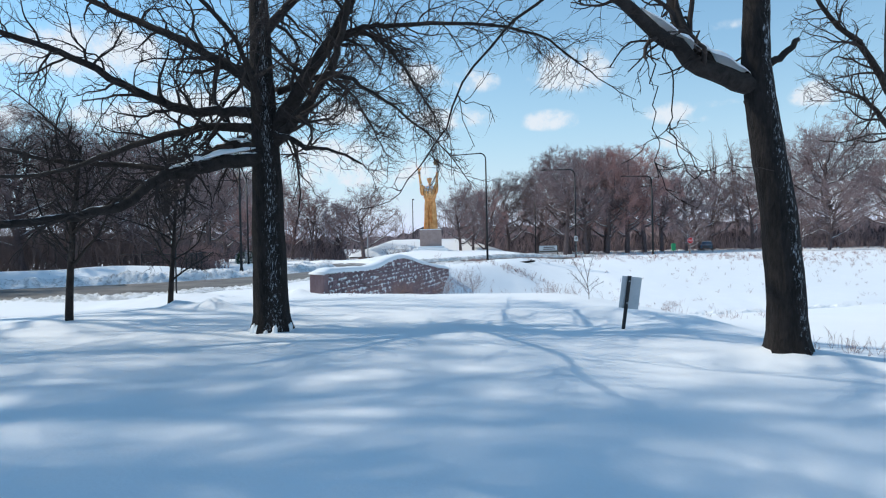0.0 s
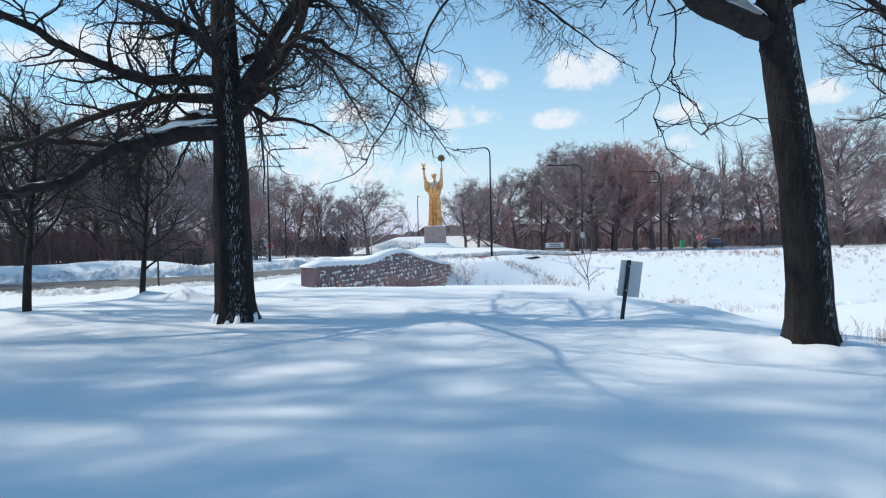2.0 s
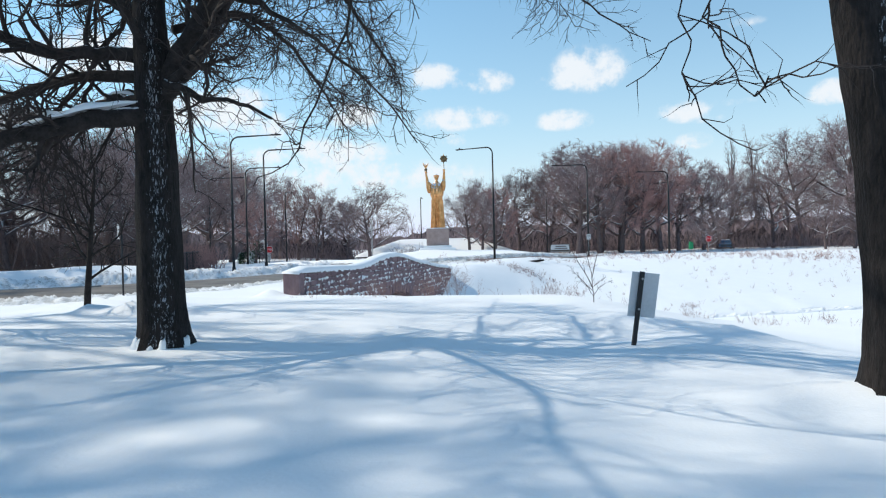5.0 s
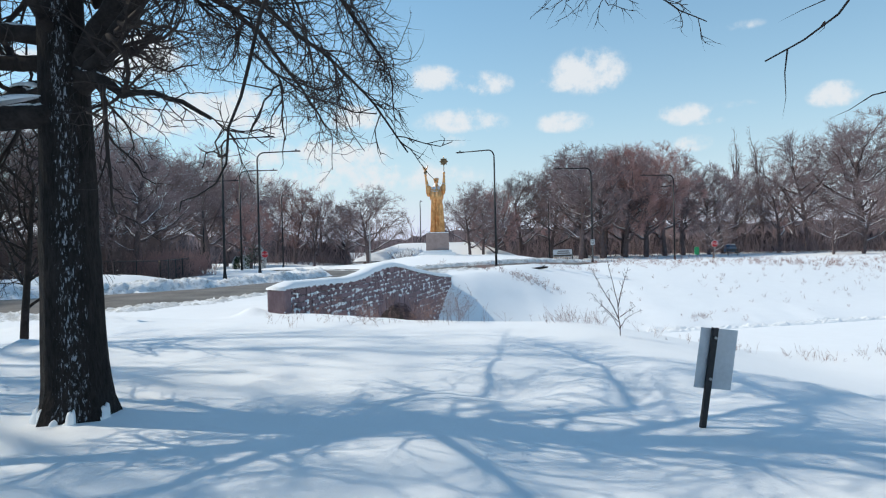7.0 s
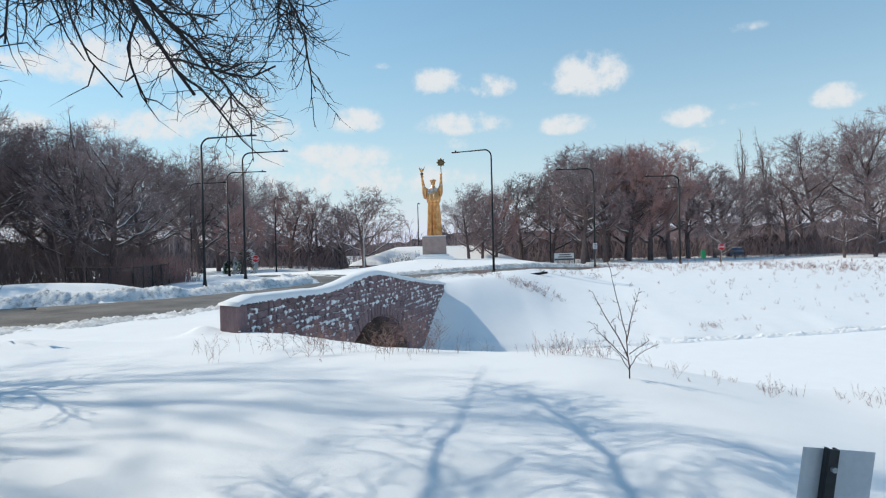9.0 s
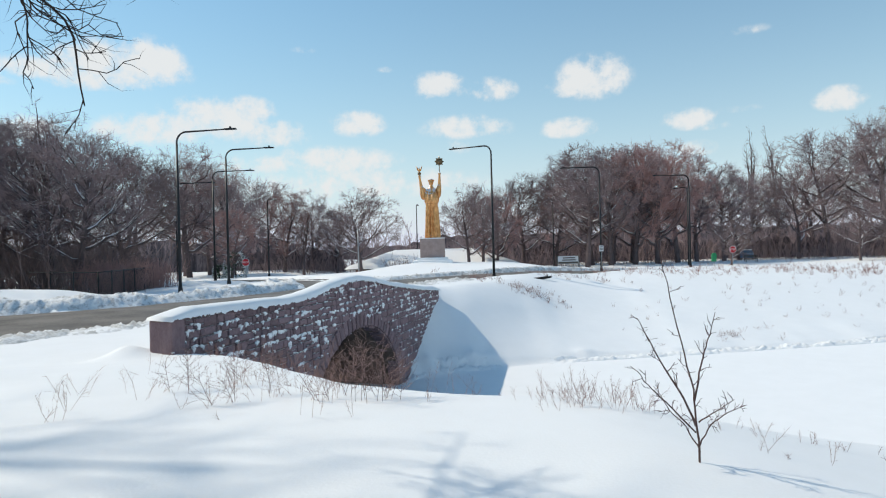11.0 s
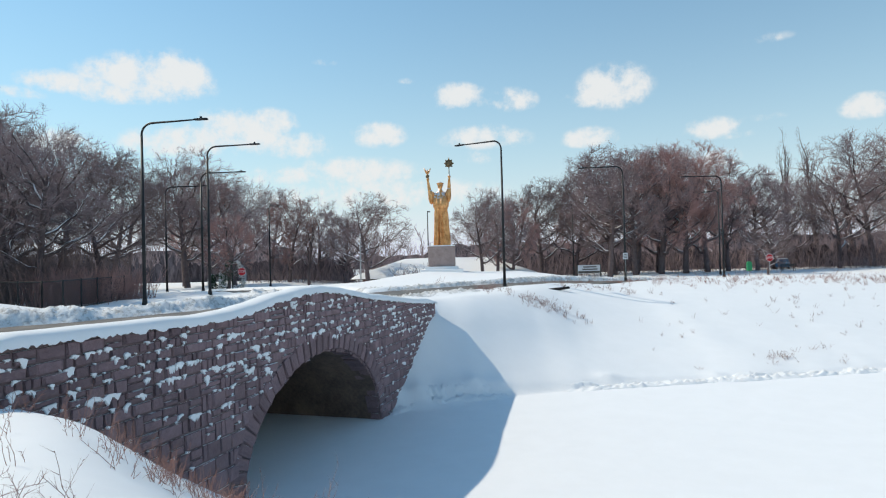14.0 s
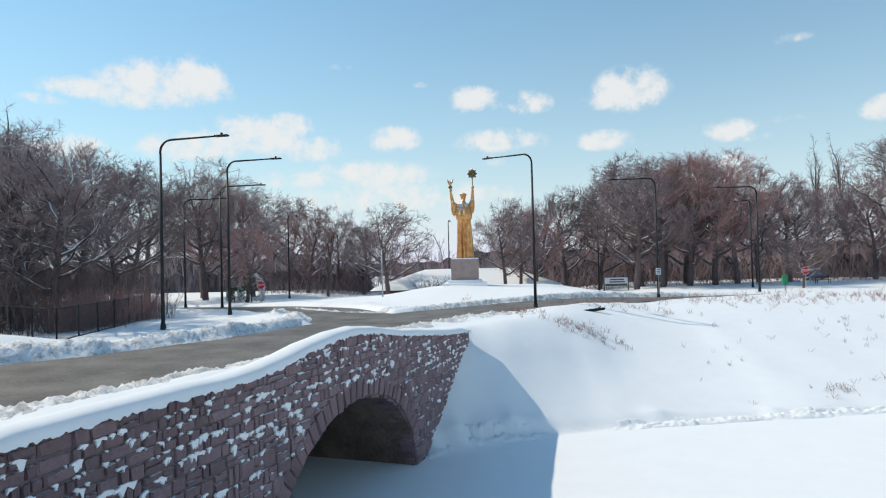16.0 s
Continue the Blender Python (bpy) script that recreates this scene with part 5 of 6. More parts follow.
for zb in (0.50, 0.84):
    bm = bmesh.new()
    bmesh.ops.create_cone(bm, cap_ends=True, segments=8, radius1=0.012, radius2=0.012, depth=0.02, matrix=Matrix.Translation((0.0, -0.012, zb)) @ Matrix.Rotation(radians(90), 4, "X"))
    part("bolt", bm, STEEL, sign)

# thin black pole by the road
pole = thing("signpost", (-8.7, 21.4, land(-8.7, 21.4)), "thin black signpost standing in the roadside snow", "sign")
smooth(part("shaft", tubes([[(Vector((0, 0, -0.2)), 0.028, 8), (Vector((0, 0, 2.0)), 0.026, 8)]]), BLACK, pole))
bm = bmesh.new()
box(bm, (0.30, 0.006, 0.42), (-0.07, -0.035, 1.78), 0.002, radians(-52))
part("panel", bm, SIGN_BACK, pole, "pale grey sign panel")
bm = bmesh.new()
bmesh.ops.create_uvsphere(bm, u_segments=10, v_segments=6, radius=0.034, matrix=Matrix.Translation((0, 0, 2.0)))
part("cap", bm, BLACK, pole)


# ---------------------------------------------------------------- road signs
def lettering(text, size, at, mat, parent, name="lettering", turn=0.0):
    cu = bpy.data.curves.new(name, "FONT")
    cu.body, cu.size, cu.align_x, cu.align_y, cu.extrude = text, size, "CENTER", "CENTER", 0.002
    ob = new(name, cu)
    cu.materials.append(mat)
    ob.parent = parent
    ob.matrix_local = Matrix.Translation(at) @ Matrix.Rotation(radians(90), 4, "X")
    return ob


def stop_sign(x, y, high):
    s = thing("stop_sign", (x, y, land(x, y, False)), "red octagonal stop sign on a steel post", "sign", "stop signs")
    smooth(part("post", tubes([[(Vector((0, 0, -0.2)), 0.035, 8), (Vector((0, 0, high + 0.3)), 0.035, 8)]]), STEEL, s))
    bm = bmesh.new()
    bmesh.ops.create_cone(bm, cap_ends=True, segments=8, radius1=0.43, radius2=0.43, depth=0.012, matrix=Matrix.Translation((0, -0.05, high)) @ Matrix.Rotation(radians(90), 4, "X") @ Matrix.Rotation(radians(22.5), 4, "Z"))
    face = part("plate", bm, WHITE, s)
    bm = bmesh.new()
    bmesh.ops.create_cone(bm, cap_ends=True, segments=8, radius1=0.40, radius2=0.40, depth=0.008, matrix=Matrix.Translation((0, -0.062, high)) @ Matrix.Rotation(radians(90), 4, "X") @ Matrix.Rotation(radians(22.5), 4, "Z"))
    part("red_face", bm, RED, face, "red enamelled face")
    lettering("STOP", 0.30, (0, -0.070, high), WHITE, face)


stop_sign(-20.3, 80.5, 1.75)
stop_sign(35.2, 86.3, 1.9)

board = thing("notice_board", (16.4, 89.2, land(16.4, 89.2, False) + 0.35), "pale park notice board on two posts", "sign")
bm = bmesh.new()
box(bm, (2.5, 0.08, 0.95), (0, 0, 0.72), 0.01)
part("panel", bm, SIGN_BACK, board)
for k in (-1, 1):
    bm = bmesh.new()
    box(bm, (0.12, 0.12, 1.5), (k * 1.31, 0, 0.52), 0.01)
    part("post", bm, DARK, board)
for row, wide in ((0.98, 1.5), (0.72, 1.7)):
    bm = bmesh.new()
    box(bm, (wide, 0.01, 0.14), (0.1, -0.048, row), 0.002)
    part("lettering_bar", bm, DARK, board)
bm = bmesh.new()
box(bm, (2.4, 0.02, 0.24), (0, -0.046, 0.40), 0.002)
part("dark_band", bm, DARK, board)

green = thing("dispenser", (31.8, 83.5, land(31.8, 83.5, False)), "green metal box on a post", "box")
bm = bmesh.new()
box(bm, (0.50, 0.28, 0.85), (0, 0, 1.05), 0.03)
box(bm, (0.36, 0.30, 0.12), (0, 0, 1.53), 0.03)
part("box", bm, GREEN, green)
smooth(part("post", tubes([[(Vector((0, 0, -0.2)), 0.05, 8), (Vector((0, 0, 0.7)), 0.05, 8)]]), STEEL, green))

plate = thing("parking_sign", (15.99, 71.0, 0.1), "small white sign fixed to a lamp post", "sign")
bm = bmesh.new()
box(bm, (0.42, 0.015, 0.55), (0, 0, 1.75), 0.004)
part("panel", bm, WHITE, plate)
for row in (1.9, 1.75, 1.62):
    bm = bmesh.new()
    box(bm, (0.28, 0.006, 0.05), (0, -0.012, row), 0.001)
    part("lettering_bar", bm, DARK, plate)
bm = bmesh.new()
box(bm, (0.05, 0.03, 2.1), (0, 0.03, 0.95), 0.004)
part("bracket", bm, STEEL, plate)

staff = thing("flagpole", (-7.5, 76.4, land(-7.5, 76.4, False)), "slim pale grey pole on the snowy island", "pole")
smooth(part("shaft", tubes([[(Vector((0, 0, -0.2)), 0.075, 8), (Vector((0, 0, 4.3)), 0.05, 8)]]), STEEL, staff))
bm = bmesh.new()
bmesh.ops.create_uvsphere(bm, u_segments=10, v_segments=8, radius=0.09, matrix=Matrix.Translation((0, 0, 4.36)))
part("finial", bm, STEEL, staff)

fallen = thing("log", (8.1, 57.0, land(8.1, 57.0, False) + 0.02), "dark fallen log half buried in snow", "log", turn=radians(20))
smooth(part("bole", tubes([[(Vector((-0.8, 0, 0.02)), 0.10, 8), (Vector((0.1, 0.05, 0.10)), 0.11, 8), (Vector((0.9, 0, 0.16)), 0.08, 8)]]), LIMB_BARK, fallen))
smooth(part("stub", tubes([[(Vector((0.4, 0, 0.12)), 0.05, 6), (Vector((0.6, -0.1, 0.34)), 0.03, 6)]]), LIMB_BARK, fallen))

# ---------------------------------------------------------------- low pavilion behind the statue
house = thing("pavilion", (-0.2, 103, -1.1), "low brick pavilion with a wide snow-covered hip roof", "building")
bm = bmesh.new()
box(bm, (21.5, 8.5, 1.4), (0, 0, 0.0), 0.03)
part("wall", bm, BRICK, house)
rv = [(-12, -5.2, 0.62), (12, -5.2, 0.62), (12, 5.2, 0.62), (-12, 5.2, 0.62), (-12, -5.2, 0.80), (12, -5.2, 0.80), (12, 5.2, 0.80), (-12, 5.2, 0.80), (-5.5, 0, 2.55), (5.5, 0, 2.55)]
part("fascia", (rv[:8], [(3, 2, 1, 0), (0, 1, 5, 4), (1, 2, 6, 5), (2, 3, 7, 6), (3, 0, 4, 7)]), DARK, house)
roof_v, roof_f = [], []
nx, ny = 48, 20
for j in range(ny + 1):
    for i in range(nx + 1):
        x, y = -12.15 + 24.3 * i / nx, -5.35 + 10.7 * j / ny
        edge = min((12.15 - abs(x)) / 6.6, (5.35 - abs(y)) / 5.35)
        roof_v.append((x, y, 0.74 + 2.3 * max(0, edge) ** 0.92 + (0.18 if edge > 0.01 else 0) + 0.05 * noise.noise((x * 0.5, y * 0.5, 0))))
for j in range(ny):
    for i in range(nx):
        q = j * (nx + 1) + i
        roof_f.append((q, q + 1, q + nx + 2, q + nx + 1))
smooth(part("roof", (roof_v, roof_f), SNOW, house, "roof under deep snow"))
bm = bmesh.new()
box(bm, (0.7, 0.7, 0.7), (-8.2, -1.0, 2.1), 0.03)
part("chimney", bm, BRICK, house)


# ---------------------------------------------------------------- apartment tower far off, tip above the trees
tower = thing("apartment_building", (71, 235, 0), "distant brown apartment tower above the treetops", "building")
bm = bmesh.new()
box(bm, (9, 12, 26.5), (0, 0, 13.25), 0.1)
part("wall", bm, BRICK, tower)
bm = bmesh.new()
box(bm, (5, 6, 2.0), (-1, 0, 27.5), 0.1)
part("penthouse", bm, DARK, tower)

# ---------------------------------------------------------------- small evergreens by the stop sign
def evergreen(x, y, height, seed):
    rng = random.Random(seed)
    g = thing("evergreen_bush", (x, y, land(x, y, False)), "small dark evergreen bush capped with snow", "bush", "evergreen bushes")
    smooth(part("stem", tubes([[(Vector((0, 0, -0.2)), 0.06, 6), (Vector((0, 0, height * 0.8)), 0.02, 6)]]), LIMB_BARK, g))
    v, f = [], []
    for _ in range(900):
        a, h = rng.uniform(0, 2 * math.pi), rng.random()
        r = height * 0.42 * math.sqrt(max(0, 1 - (h - 0.35) ** 2 / 0.5)) * rng.uniform(0.7, 1.05)
        c = Vector((r * math.cos(a), r * math.sin(a), 0.1 + h * height * 0.95))
        d = Vector((math.cos(a), math.sin(a), rng.uniform(0.0, 0.8))).normalized() * 0.2
        s = d.orthogonal().normalized() * 0.07
        q = len(v)
        v += [c - s, c + s, c + d + s * 0.3, c + d - s * 0.3]
        f.append((q, q + 1, q + 2, q + 3))
    tagged(part("foliage", (v, f), EVERGREEN, g), kind="stuff")


evergreen(-22.4, 83.5, 3.0, 1)
evergreen(-24.6, 84.5, 1.6, 2)

# ---------------------------------------------------------------- parked car beyond the meadow
car = thing("car", (47.2, 108, land(47.2, 108, False) - 0.02), "blue parked car dusted with snow", "car", turn=radians(63))
prof = [(-2.2, 0.35), (-2.25, 0.75), (-1.95, 0.92), (-1.2, 1.0), (-0.7, 1.42), (0.75, 1.45), (1.45, 0.98), (2.1, 0.86), (2.25, 0.6), (2.2, 0.35)]
cv = [(x, s * (0.86 if z < 1.1 else 0.68), z) for s in (-1, 1) for x, z in prof]
n = len(prof)
cf = [tuple(range(n)), tuple(range(2 * n - 1, n - 1, -1))] + [(i, (i + 1) % n, n + (i + 1) % n, n + i)[::-1] for i in range(n)]
part("body", (cv, cf), CAR_BLUE, car)
for s in (-1, 1):
    bm = bmesh.new()
    box(bm, (1.7, 0.02, 0.32), (0.0, s * 0.79, 1.18), 0.01)
    part("side_window", bm, DARK, car)
    for x in (-1.4, 1.4):
        bm = bmesh.new()
        bmesh.ops.create_cone(bm, cap_ends=True, segments=18, radius1=0.32, radius2=0.32, depth=0.2, matrix=Matrix.Translation((x, s * 0.80, 0.32)) @ Matrix.Rotation(radians(90), 4, "X"))
        wheel = part("wheel", bm, BLACK, car)
        bm = bmesh.new()
        bmesh.ops.create_cone(bm, cap_ends=True, segments=14, radius1=0.19, radius2=0.17, depth=0.04, matrix=Matrix.Translation((x, s * 0.915, 0.32)) @ Matrix.Rotation(radians(90), 4, "X"))
        part("rim", bm, STEEL, wheel)
bm = bmesh.new()
box(bm, (1.5, 1.3, 0.10), (0.0, 0, 1.49), 0.04)
part("roof_snow", bm, SNOW, car, "snow on the roof")

bench = thing("bench", (42.6, 97, land(42.6, 97, False)), "dark park bench in the snow", "bench")
for k, (y, z) in enumerate(((0.0, 0.45), (0.16, 0.45), (0.30, 0.46), (0.40, 0.68), (0.43, 0.84))):
    bm = bmesh.new()
    box(bm, (1.7, 0.12 if z < 0.5 else 0.03, 0.03 if z < 0.5 else 0.11), (0, y, z), 0.005)
    part("slat", bm, DARK, bench)
for k in (-0.75, 0.75):
    bm = bmesh.new()
    box(bm, (0.05, 0.45, 0.05), (k, 0.18, 0.41), 0.005)
    box(bm, (0.05, 0.05, 0.55), (k, 0.0, 0.2), 0.005)
    box(bm, (0.05, 0.05, 0.95), (k, 0.42, 0.4), 0.005)
    part("leg_frame", bm, BLACK, bench)

# ---------------------------------------------------------------- sapling on the bank
rng = random.Random(4)
sz = land(3.18, 16.2, False)
sapling = thing("sapling", (3.18, 16.2, sz), "leafless many-stemmed sapling on the snowy bank", "shrub")
SAPLING = [([(0.0, 0, -0.1), (-0.02, 0, 0.21), (-0.04, 0.01, 0.53), (-0.12, 0.02, 0.90), (-0.22, 0.03, 1.36), (-0.31, 0.02, 1.76)], 0.0092, 11),
           ([(-0.03, 0, 0.44), (0.03, 0.02, 0.73), (0.09, 0.03, 0.90), (0.16, 0.05, 1.12)], 0.008, 8),
           ([(-0.02, 0, 0.25), (-0.16, -0.03, 0.53), (-0.31, -0.05, 0.76), (-0.41, -0.06, 0.96), (-0.48, -0.05, 1.10)], 0.009, 9),
           ([(-0.03, 0, 0.20), (-0.24, 0.05, 0.43), (-0.37, 0.07, 0.56), (-0.46, 0.06, 0.68)], 0.007, 7),
           ([(-0.01, 0, 0.28), (0.09, -0.06, 0.37), (0.23, -0.09, 0.47)], 0.006, 6),
           ([(0.0, 0, 0.05), (-0.12, -0.05, 0.26), (-0.26, -0.08, 0.40), (-0.33, -0.10, 0.52)], 0.006, 7),
           ([(0.0, 0, 0.10), (0.10, 0.05, 0.24), (0.26, 0.08, 0.33), (0.40, 0.08, 0.38)], 0.006, 7)]
for points, r, many in SAPLING:
    main, n = [], 4 * (len(points) - 1)
    for i in range(n + 1):
        k, f = min(i // 4, len(points) - 2), i / 4 - min(i // 4, len(points) - 2)
        q = Vector(points[k]).lerp(Vector(points[k + 1]), f)
        main.append((q + Vector((rng.gauss(0, 0.004), rng.gauss(0, 0.004), 0)), r + (0.0025 - r) * i / n, 6))
    stem = smooth(part("stem", tubes([main]), SAPLING_BARK, sapling))
    tw = sprout(rng, main, many, 0.95, 0.12, 0.6, 0.16, 0.03, 5, 4, first=0.2, r_end=0.4, min_r=0.0032)
    for b in list(tw):
        tw += sprout(rng, b, 2, 0.7, 0.08, 0.7, 0.15, 0.02, 3, 3, first=0.3, r_end=0.5, min_r=0.0024)
    tagged(part("twig", tubes(tw), SAPLING_BARK, stem), kind="stuff")


# ---------------------------------------------------------------- dry stalks and grass
def weeds(name, spots, high, r, mat, label, seed, blades=(3, 7), tops=3, lean=0.35, segs=4):
    rng = random.Random(seed)
    lines = []
    for x, y, k in spots:
        z = land(x, y)
        for _ in range(rng.randint(*blades)):
            p = Vector((x + rng.gauss(0, 0.07) * k, y + rng.gauss(0, 0.07) * k, z - 0.05))
            b = bough(rng, p, Vector((rng.gauss(0, lean), rng.gauss(0, lean), 1)), high * k * rng.uniform(0.4, 1.1), r, r * 0.5, 0.10, -0.01, segs, 3)
            lines.append(b)
            lines += sprout(rng, b, tops, 0.6, high * 0.28 * k, 0.8, 0.18, 0.0, 2 if segs > 2 else 1, 3, first=0.45, min_r=r * 0.7, point=True)
    return tagged(part(name, tubes(lines), mat), label, "grass", kind="stuff")


rng = random.Random(9)
crest = [(rng.gauss(-0.9, 1.2), rng.gauss(24.8, 1.2), rng.uniform(0.5, 1.2)) for _ in range(130)] + [(rng.gauss(1.4, 1.1), rng.gauss(25.2, 0.6), rng.uniform(0.8, 1.6)) for _ in range(110)] + [(-4.55 + k * 0.27 + rng.gauss(0.5, 0.25), 25.3 + k + rng.gauss(0, 0.2), rng.uniform(0.3, 0.65)) for k in [rng.uniform(0, 5.5) for _ in range(14)]]
crest = [(x, y, k) for x, y, k in crest if (x - WALL_A.x) * WALL_N.x + (y - WALL_A.y) * WALL_N.y > 0.3]
weeds("red_grass", crest, 0.52, 0.0042, RED_DRY, "rust-red dry grass along the bank below the bridge", 1, (3, 6))
bank = [(rng.gauss(-0.7, 1.2), rng.gauss(19.3, 1.0), rng.uniform(0.5, 1.2)) for _ in range(62)]
weeds("dry_grass", bank, 0.5, 0.0021, DRY, "thin dry stalks poking through the snow of the bank", 2, (1, 4), 7)
right_bank = [(rng.gauss(2.75, 0.42), rng.gauss(18.25, 0.3), rng.uniform(0.6, 1.15)) for _ in range(28)] + [(rng.choice((4.3, 5.2, 5.4, 6.9, 8.2)) + rng.gauss(0, 0.3), rng.gauss(17.3, 0.35), rng.uniform(0.4, 0.9)) for _ in range(46)] + [(rng.gauss(4.6, 0.4), rng.gauss(8.6, 0.5), rng.uniform(0.4, 0.8)) for _ in range(24)]
weeds("dry_grass", right_bank, 0.38, 0.0022, WEED, "thin pale dry weeds on the edge of the bank", 3, (2, 5), 7)
meadow = []
for cx, cy, sx, sy, n in ((3.6, 54.5, 0.7, 0.7, 40), (6.8, 52.3, 1.1, 0.5, 60), (10.5, 60.5, 2.5, 1.0, 60), (15, 52, 6, 3, 30), (30, 55, 8, 4, 60), (45, 62, 12, 4, 120), (17.5, 48.0, 0.8, 0.2, 14)):
    meadow += [(rng.gauss(cx, sx), rng.gauss(cy, sy), rng.uniform(0.4, 1.1)) for _ in range(n)]
weeds("dry_grass", meadow, 0.50, 0.0068, WEED, "sparse reddish weeds over the snowy meadow", 5, (3, 7), 3, 0.5, 2)
crest_line = []
for cx, cy, sx, sy, n in ((18, 64.5, 6, 1.4, 150), (34, 67, 8, 1.6, 260), (54, 71, 9, 1.8, 190)):
    crest_line += [(rng.gauss(cx, sx), rng.gauss(cy, sy), rng.uniform(0.5, 1.2)) for _ in range(n)]
weeds("red_grass", crest_line, 0.55, 0.0075, RED_DRY, "rust-red weeds along the far rim of the meadow", 15, (3, 7), 3, 0.5, 2)
rng2 = random.Random(61)
for wx, wy, wh in ((-0.9, 19.2, 0.9), (-0.3, 19.6, 0.75), (-1.6, 20.0, 0.8), (0.45, 18.3, 0.95), (0.62, 18.5, 0.8), (0.3, 18.45, 0.85), (0.5, 18.7, 0.7), (0.1, 18.8, 0.9), (-0.15, 18.6, 0.8), (-2.1, 19.4, 0.7), (-1.2, 18.5, 0.6)):
    weed = thing("dead_weed", (wx, wy, land(wx, wy) - 0.03), "tall dead brown weed in the snow", "weed", "dead weeds on the bank")
    main = [bough(rng2, Vector((rng2.gauss(0, 0.05), rng2.gauss(0, 0.05), -0.05)), Vector((rng2.gauss(0, 0.26), rng2.gauss(0, 0.26), 1)), wh * rng2.uniform(0.6, 0.95), 0.0036, 0.0018, 0.07, 0.02, 6, 4) for _ in range(3)]
    for m_ in main:
        stem = part("stem", tubes([m_]), WEED, weed)
        side = sprout(rng2, m_, 13, 0.95, 0.30, 0.6, 0.16, 0.03, 3, 3, first=0.2, r_end=0.5, min_r=0.0019)
        for b in list(side):
            side += sprout(rng2, b, 3, 0.8, 0.12, 0.7, 0.15, 0.02, 1, 3, first=0.25, min_r=0.0016, point=True)
        tagged(part("twig", tubes(side), WEED, stem), kind="stuff")
pond_side = [(rng.gauss(2.6, 1.2), rng.gauss(21.5, 0.9), rng.uniform(0.6, 1.2)) for _ in range(9)]
weeds("dry_grass", pond_side, 0.6, 0.0024, DRY, "thin pale dry weeds above the frozen pond", 6, (2, 4), 4)


# ---------------------------------------------------------------- snow lying on the limbs
def limb_snow(points, r, label):
    line = [Vector(p) for p in points]
    verts, faces = [], []
    fine = []
    for a, b in zip(line, line[1:]):
        for i in range(6):
            fine.append(a.lerp(b, i / 6))
    fine.append(line[-1])
    n, k = len(fine), 8
    for i, p in enumerate(fine):
        d = (fine[min(i + 1, n - 1)] - fine[max(i - 1, 0)]).normalized()
        side = Vector((d.y, -d.x, 0)).normalized()
        f = math.sin(math.pi * min(1, (i + 0.35) / (n - 0.3))) ** 0.6 * (0.8 + 0.4 * noise.noise((i * 0.45, r * 50, 1)))
        for j in range(k):
            a = math.pi * j / (k - 1)
            verts.append(p + side * (r * 0.95 * f * math.cos(a)) + Vector((0, 0, r * 0.55 + r * 0.75 * f * math.sin(a))))
    for i in range(n - 1):
        for j in range(k - 1):
            q = i * k + j
            faces.append((q, q + k, q + k + 1, q + 1))
    ob = smooth(part("limb_snow", (verts, faces), SNOW))
    return tagged(ob, label, "snow")


limb_snow([(-3.50, 11.42, 3.62), (-3.95, 11.25, 3.50), (-4.42, 11.1, 3.36), (-4.75, 10.97, 3.25)], 0.155, "snow heaped on a low limb beside the trunk")
limb_snow([(2.92, 7.95, 3.84), (2.6, 7.86, 3.97), (2.28, 7.76, 4.05), (1.95, 7.65, 4.20), (1.5, 7.42, 4.42)], 0.13, "snow along the top of a rising limb")
limb_snow([(-3.62, 11.66, 3.80), (-3.9, 11.8, 3.86), (-4.2, 11.97, 3.84)], 0.08, "thin snow on a limb behind the trunk")

def trunk_snow(x, y, z, r, seed, count, label):
    """Small wedges of snow caught between the root swellings."""
    rng = random.Random(seed)
    bm = bmesh.new()
    for i in range(count):
        a = radians(rng.uniform(-165, -15))
        high = rng.uniform(0.04, 0.13)
        made = bmesh.ops.create_icosphere(bm, subdivisions=2, radius=1.0, matrix=Matrix.Translation((r * math.cos(a), r * math.sin(a), high * 0.5)) @ Matrix.Rotation(a, 4, "Z") @ Matrix.Diagonal((0.032, rng.uniform(0.018, 0.05), high, 1)))
        for v in made["verts"]:
            v.co *= 1 + 0.10 * noise.noise(v.co * 14)
            v.co.x -= 0.25 * max(0.0, v.co.z) * math.cos(a)
            v.co.y -= 0.25 * max(0.0, v.co.z) * math.sin(a)
    ob = smooth(part("trunk_snow", bm, SNOW))
    ob.matrix_world = pose(x, y, z)
    return tagged(ob, label, "snow", kind="stuff")


trunk_snow(-3.34, 11.6, 0.66, 0.375, 5, 13, "snow caught between the roots of the large tree")

# ---------------------------------------------------------------- bridge stones
rng = random.Random(21)
STONE_SHAPES = []
for i in range(10):
    bm = bmesh.new()
    v = []
    for sx, sz in ((-1, -1), (1, -1), (1, 1), (-1, 1)):
        v.append(bm.verts.new((sx * 0.5, 0, sz * 0.5)))
    mid, k = [], 0
    for sx, sz in ((-1, -1), (1, -1), (1, 1), (-1, 1)):
        mid.append(bm.verts.new((sx * 0.492, 0.55 + rng.uniform(-0.2, 0.15), sz * 0.487)))
    top = [bm.verts.new((sx * 0.42 + rng.uniform(-0.06, 0.06), 0.85 + rng.uniform(-0.22, 0.22), sz * 0.41 + rng.uniform(-0.06, 0.06))) for sx, sz in ((-1, -1), (1, -1), (1, 1), (-1, 1))]
    for a, b in ((v, mid), (mid, top)):
        for q in range(4):
            bm.faces.new((a[q], a[(q + 1) % 4], b[(q + 1) % 4], b[q]))
    bm.faces.new(top)
    bmesh.ops.recalc_face_normals(bm, faces=bm.faces)
    me = bpy.data.meshes.new("stone")
    bm.to_mesh(me)
    bm.free()
    me.materials.append(STONE)
    STONE_SHAPES.append(me)

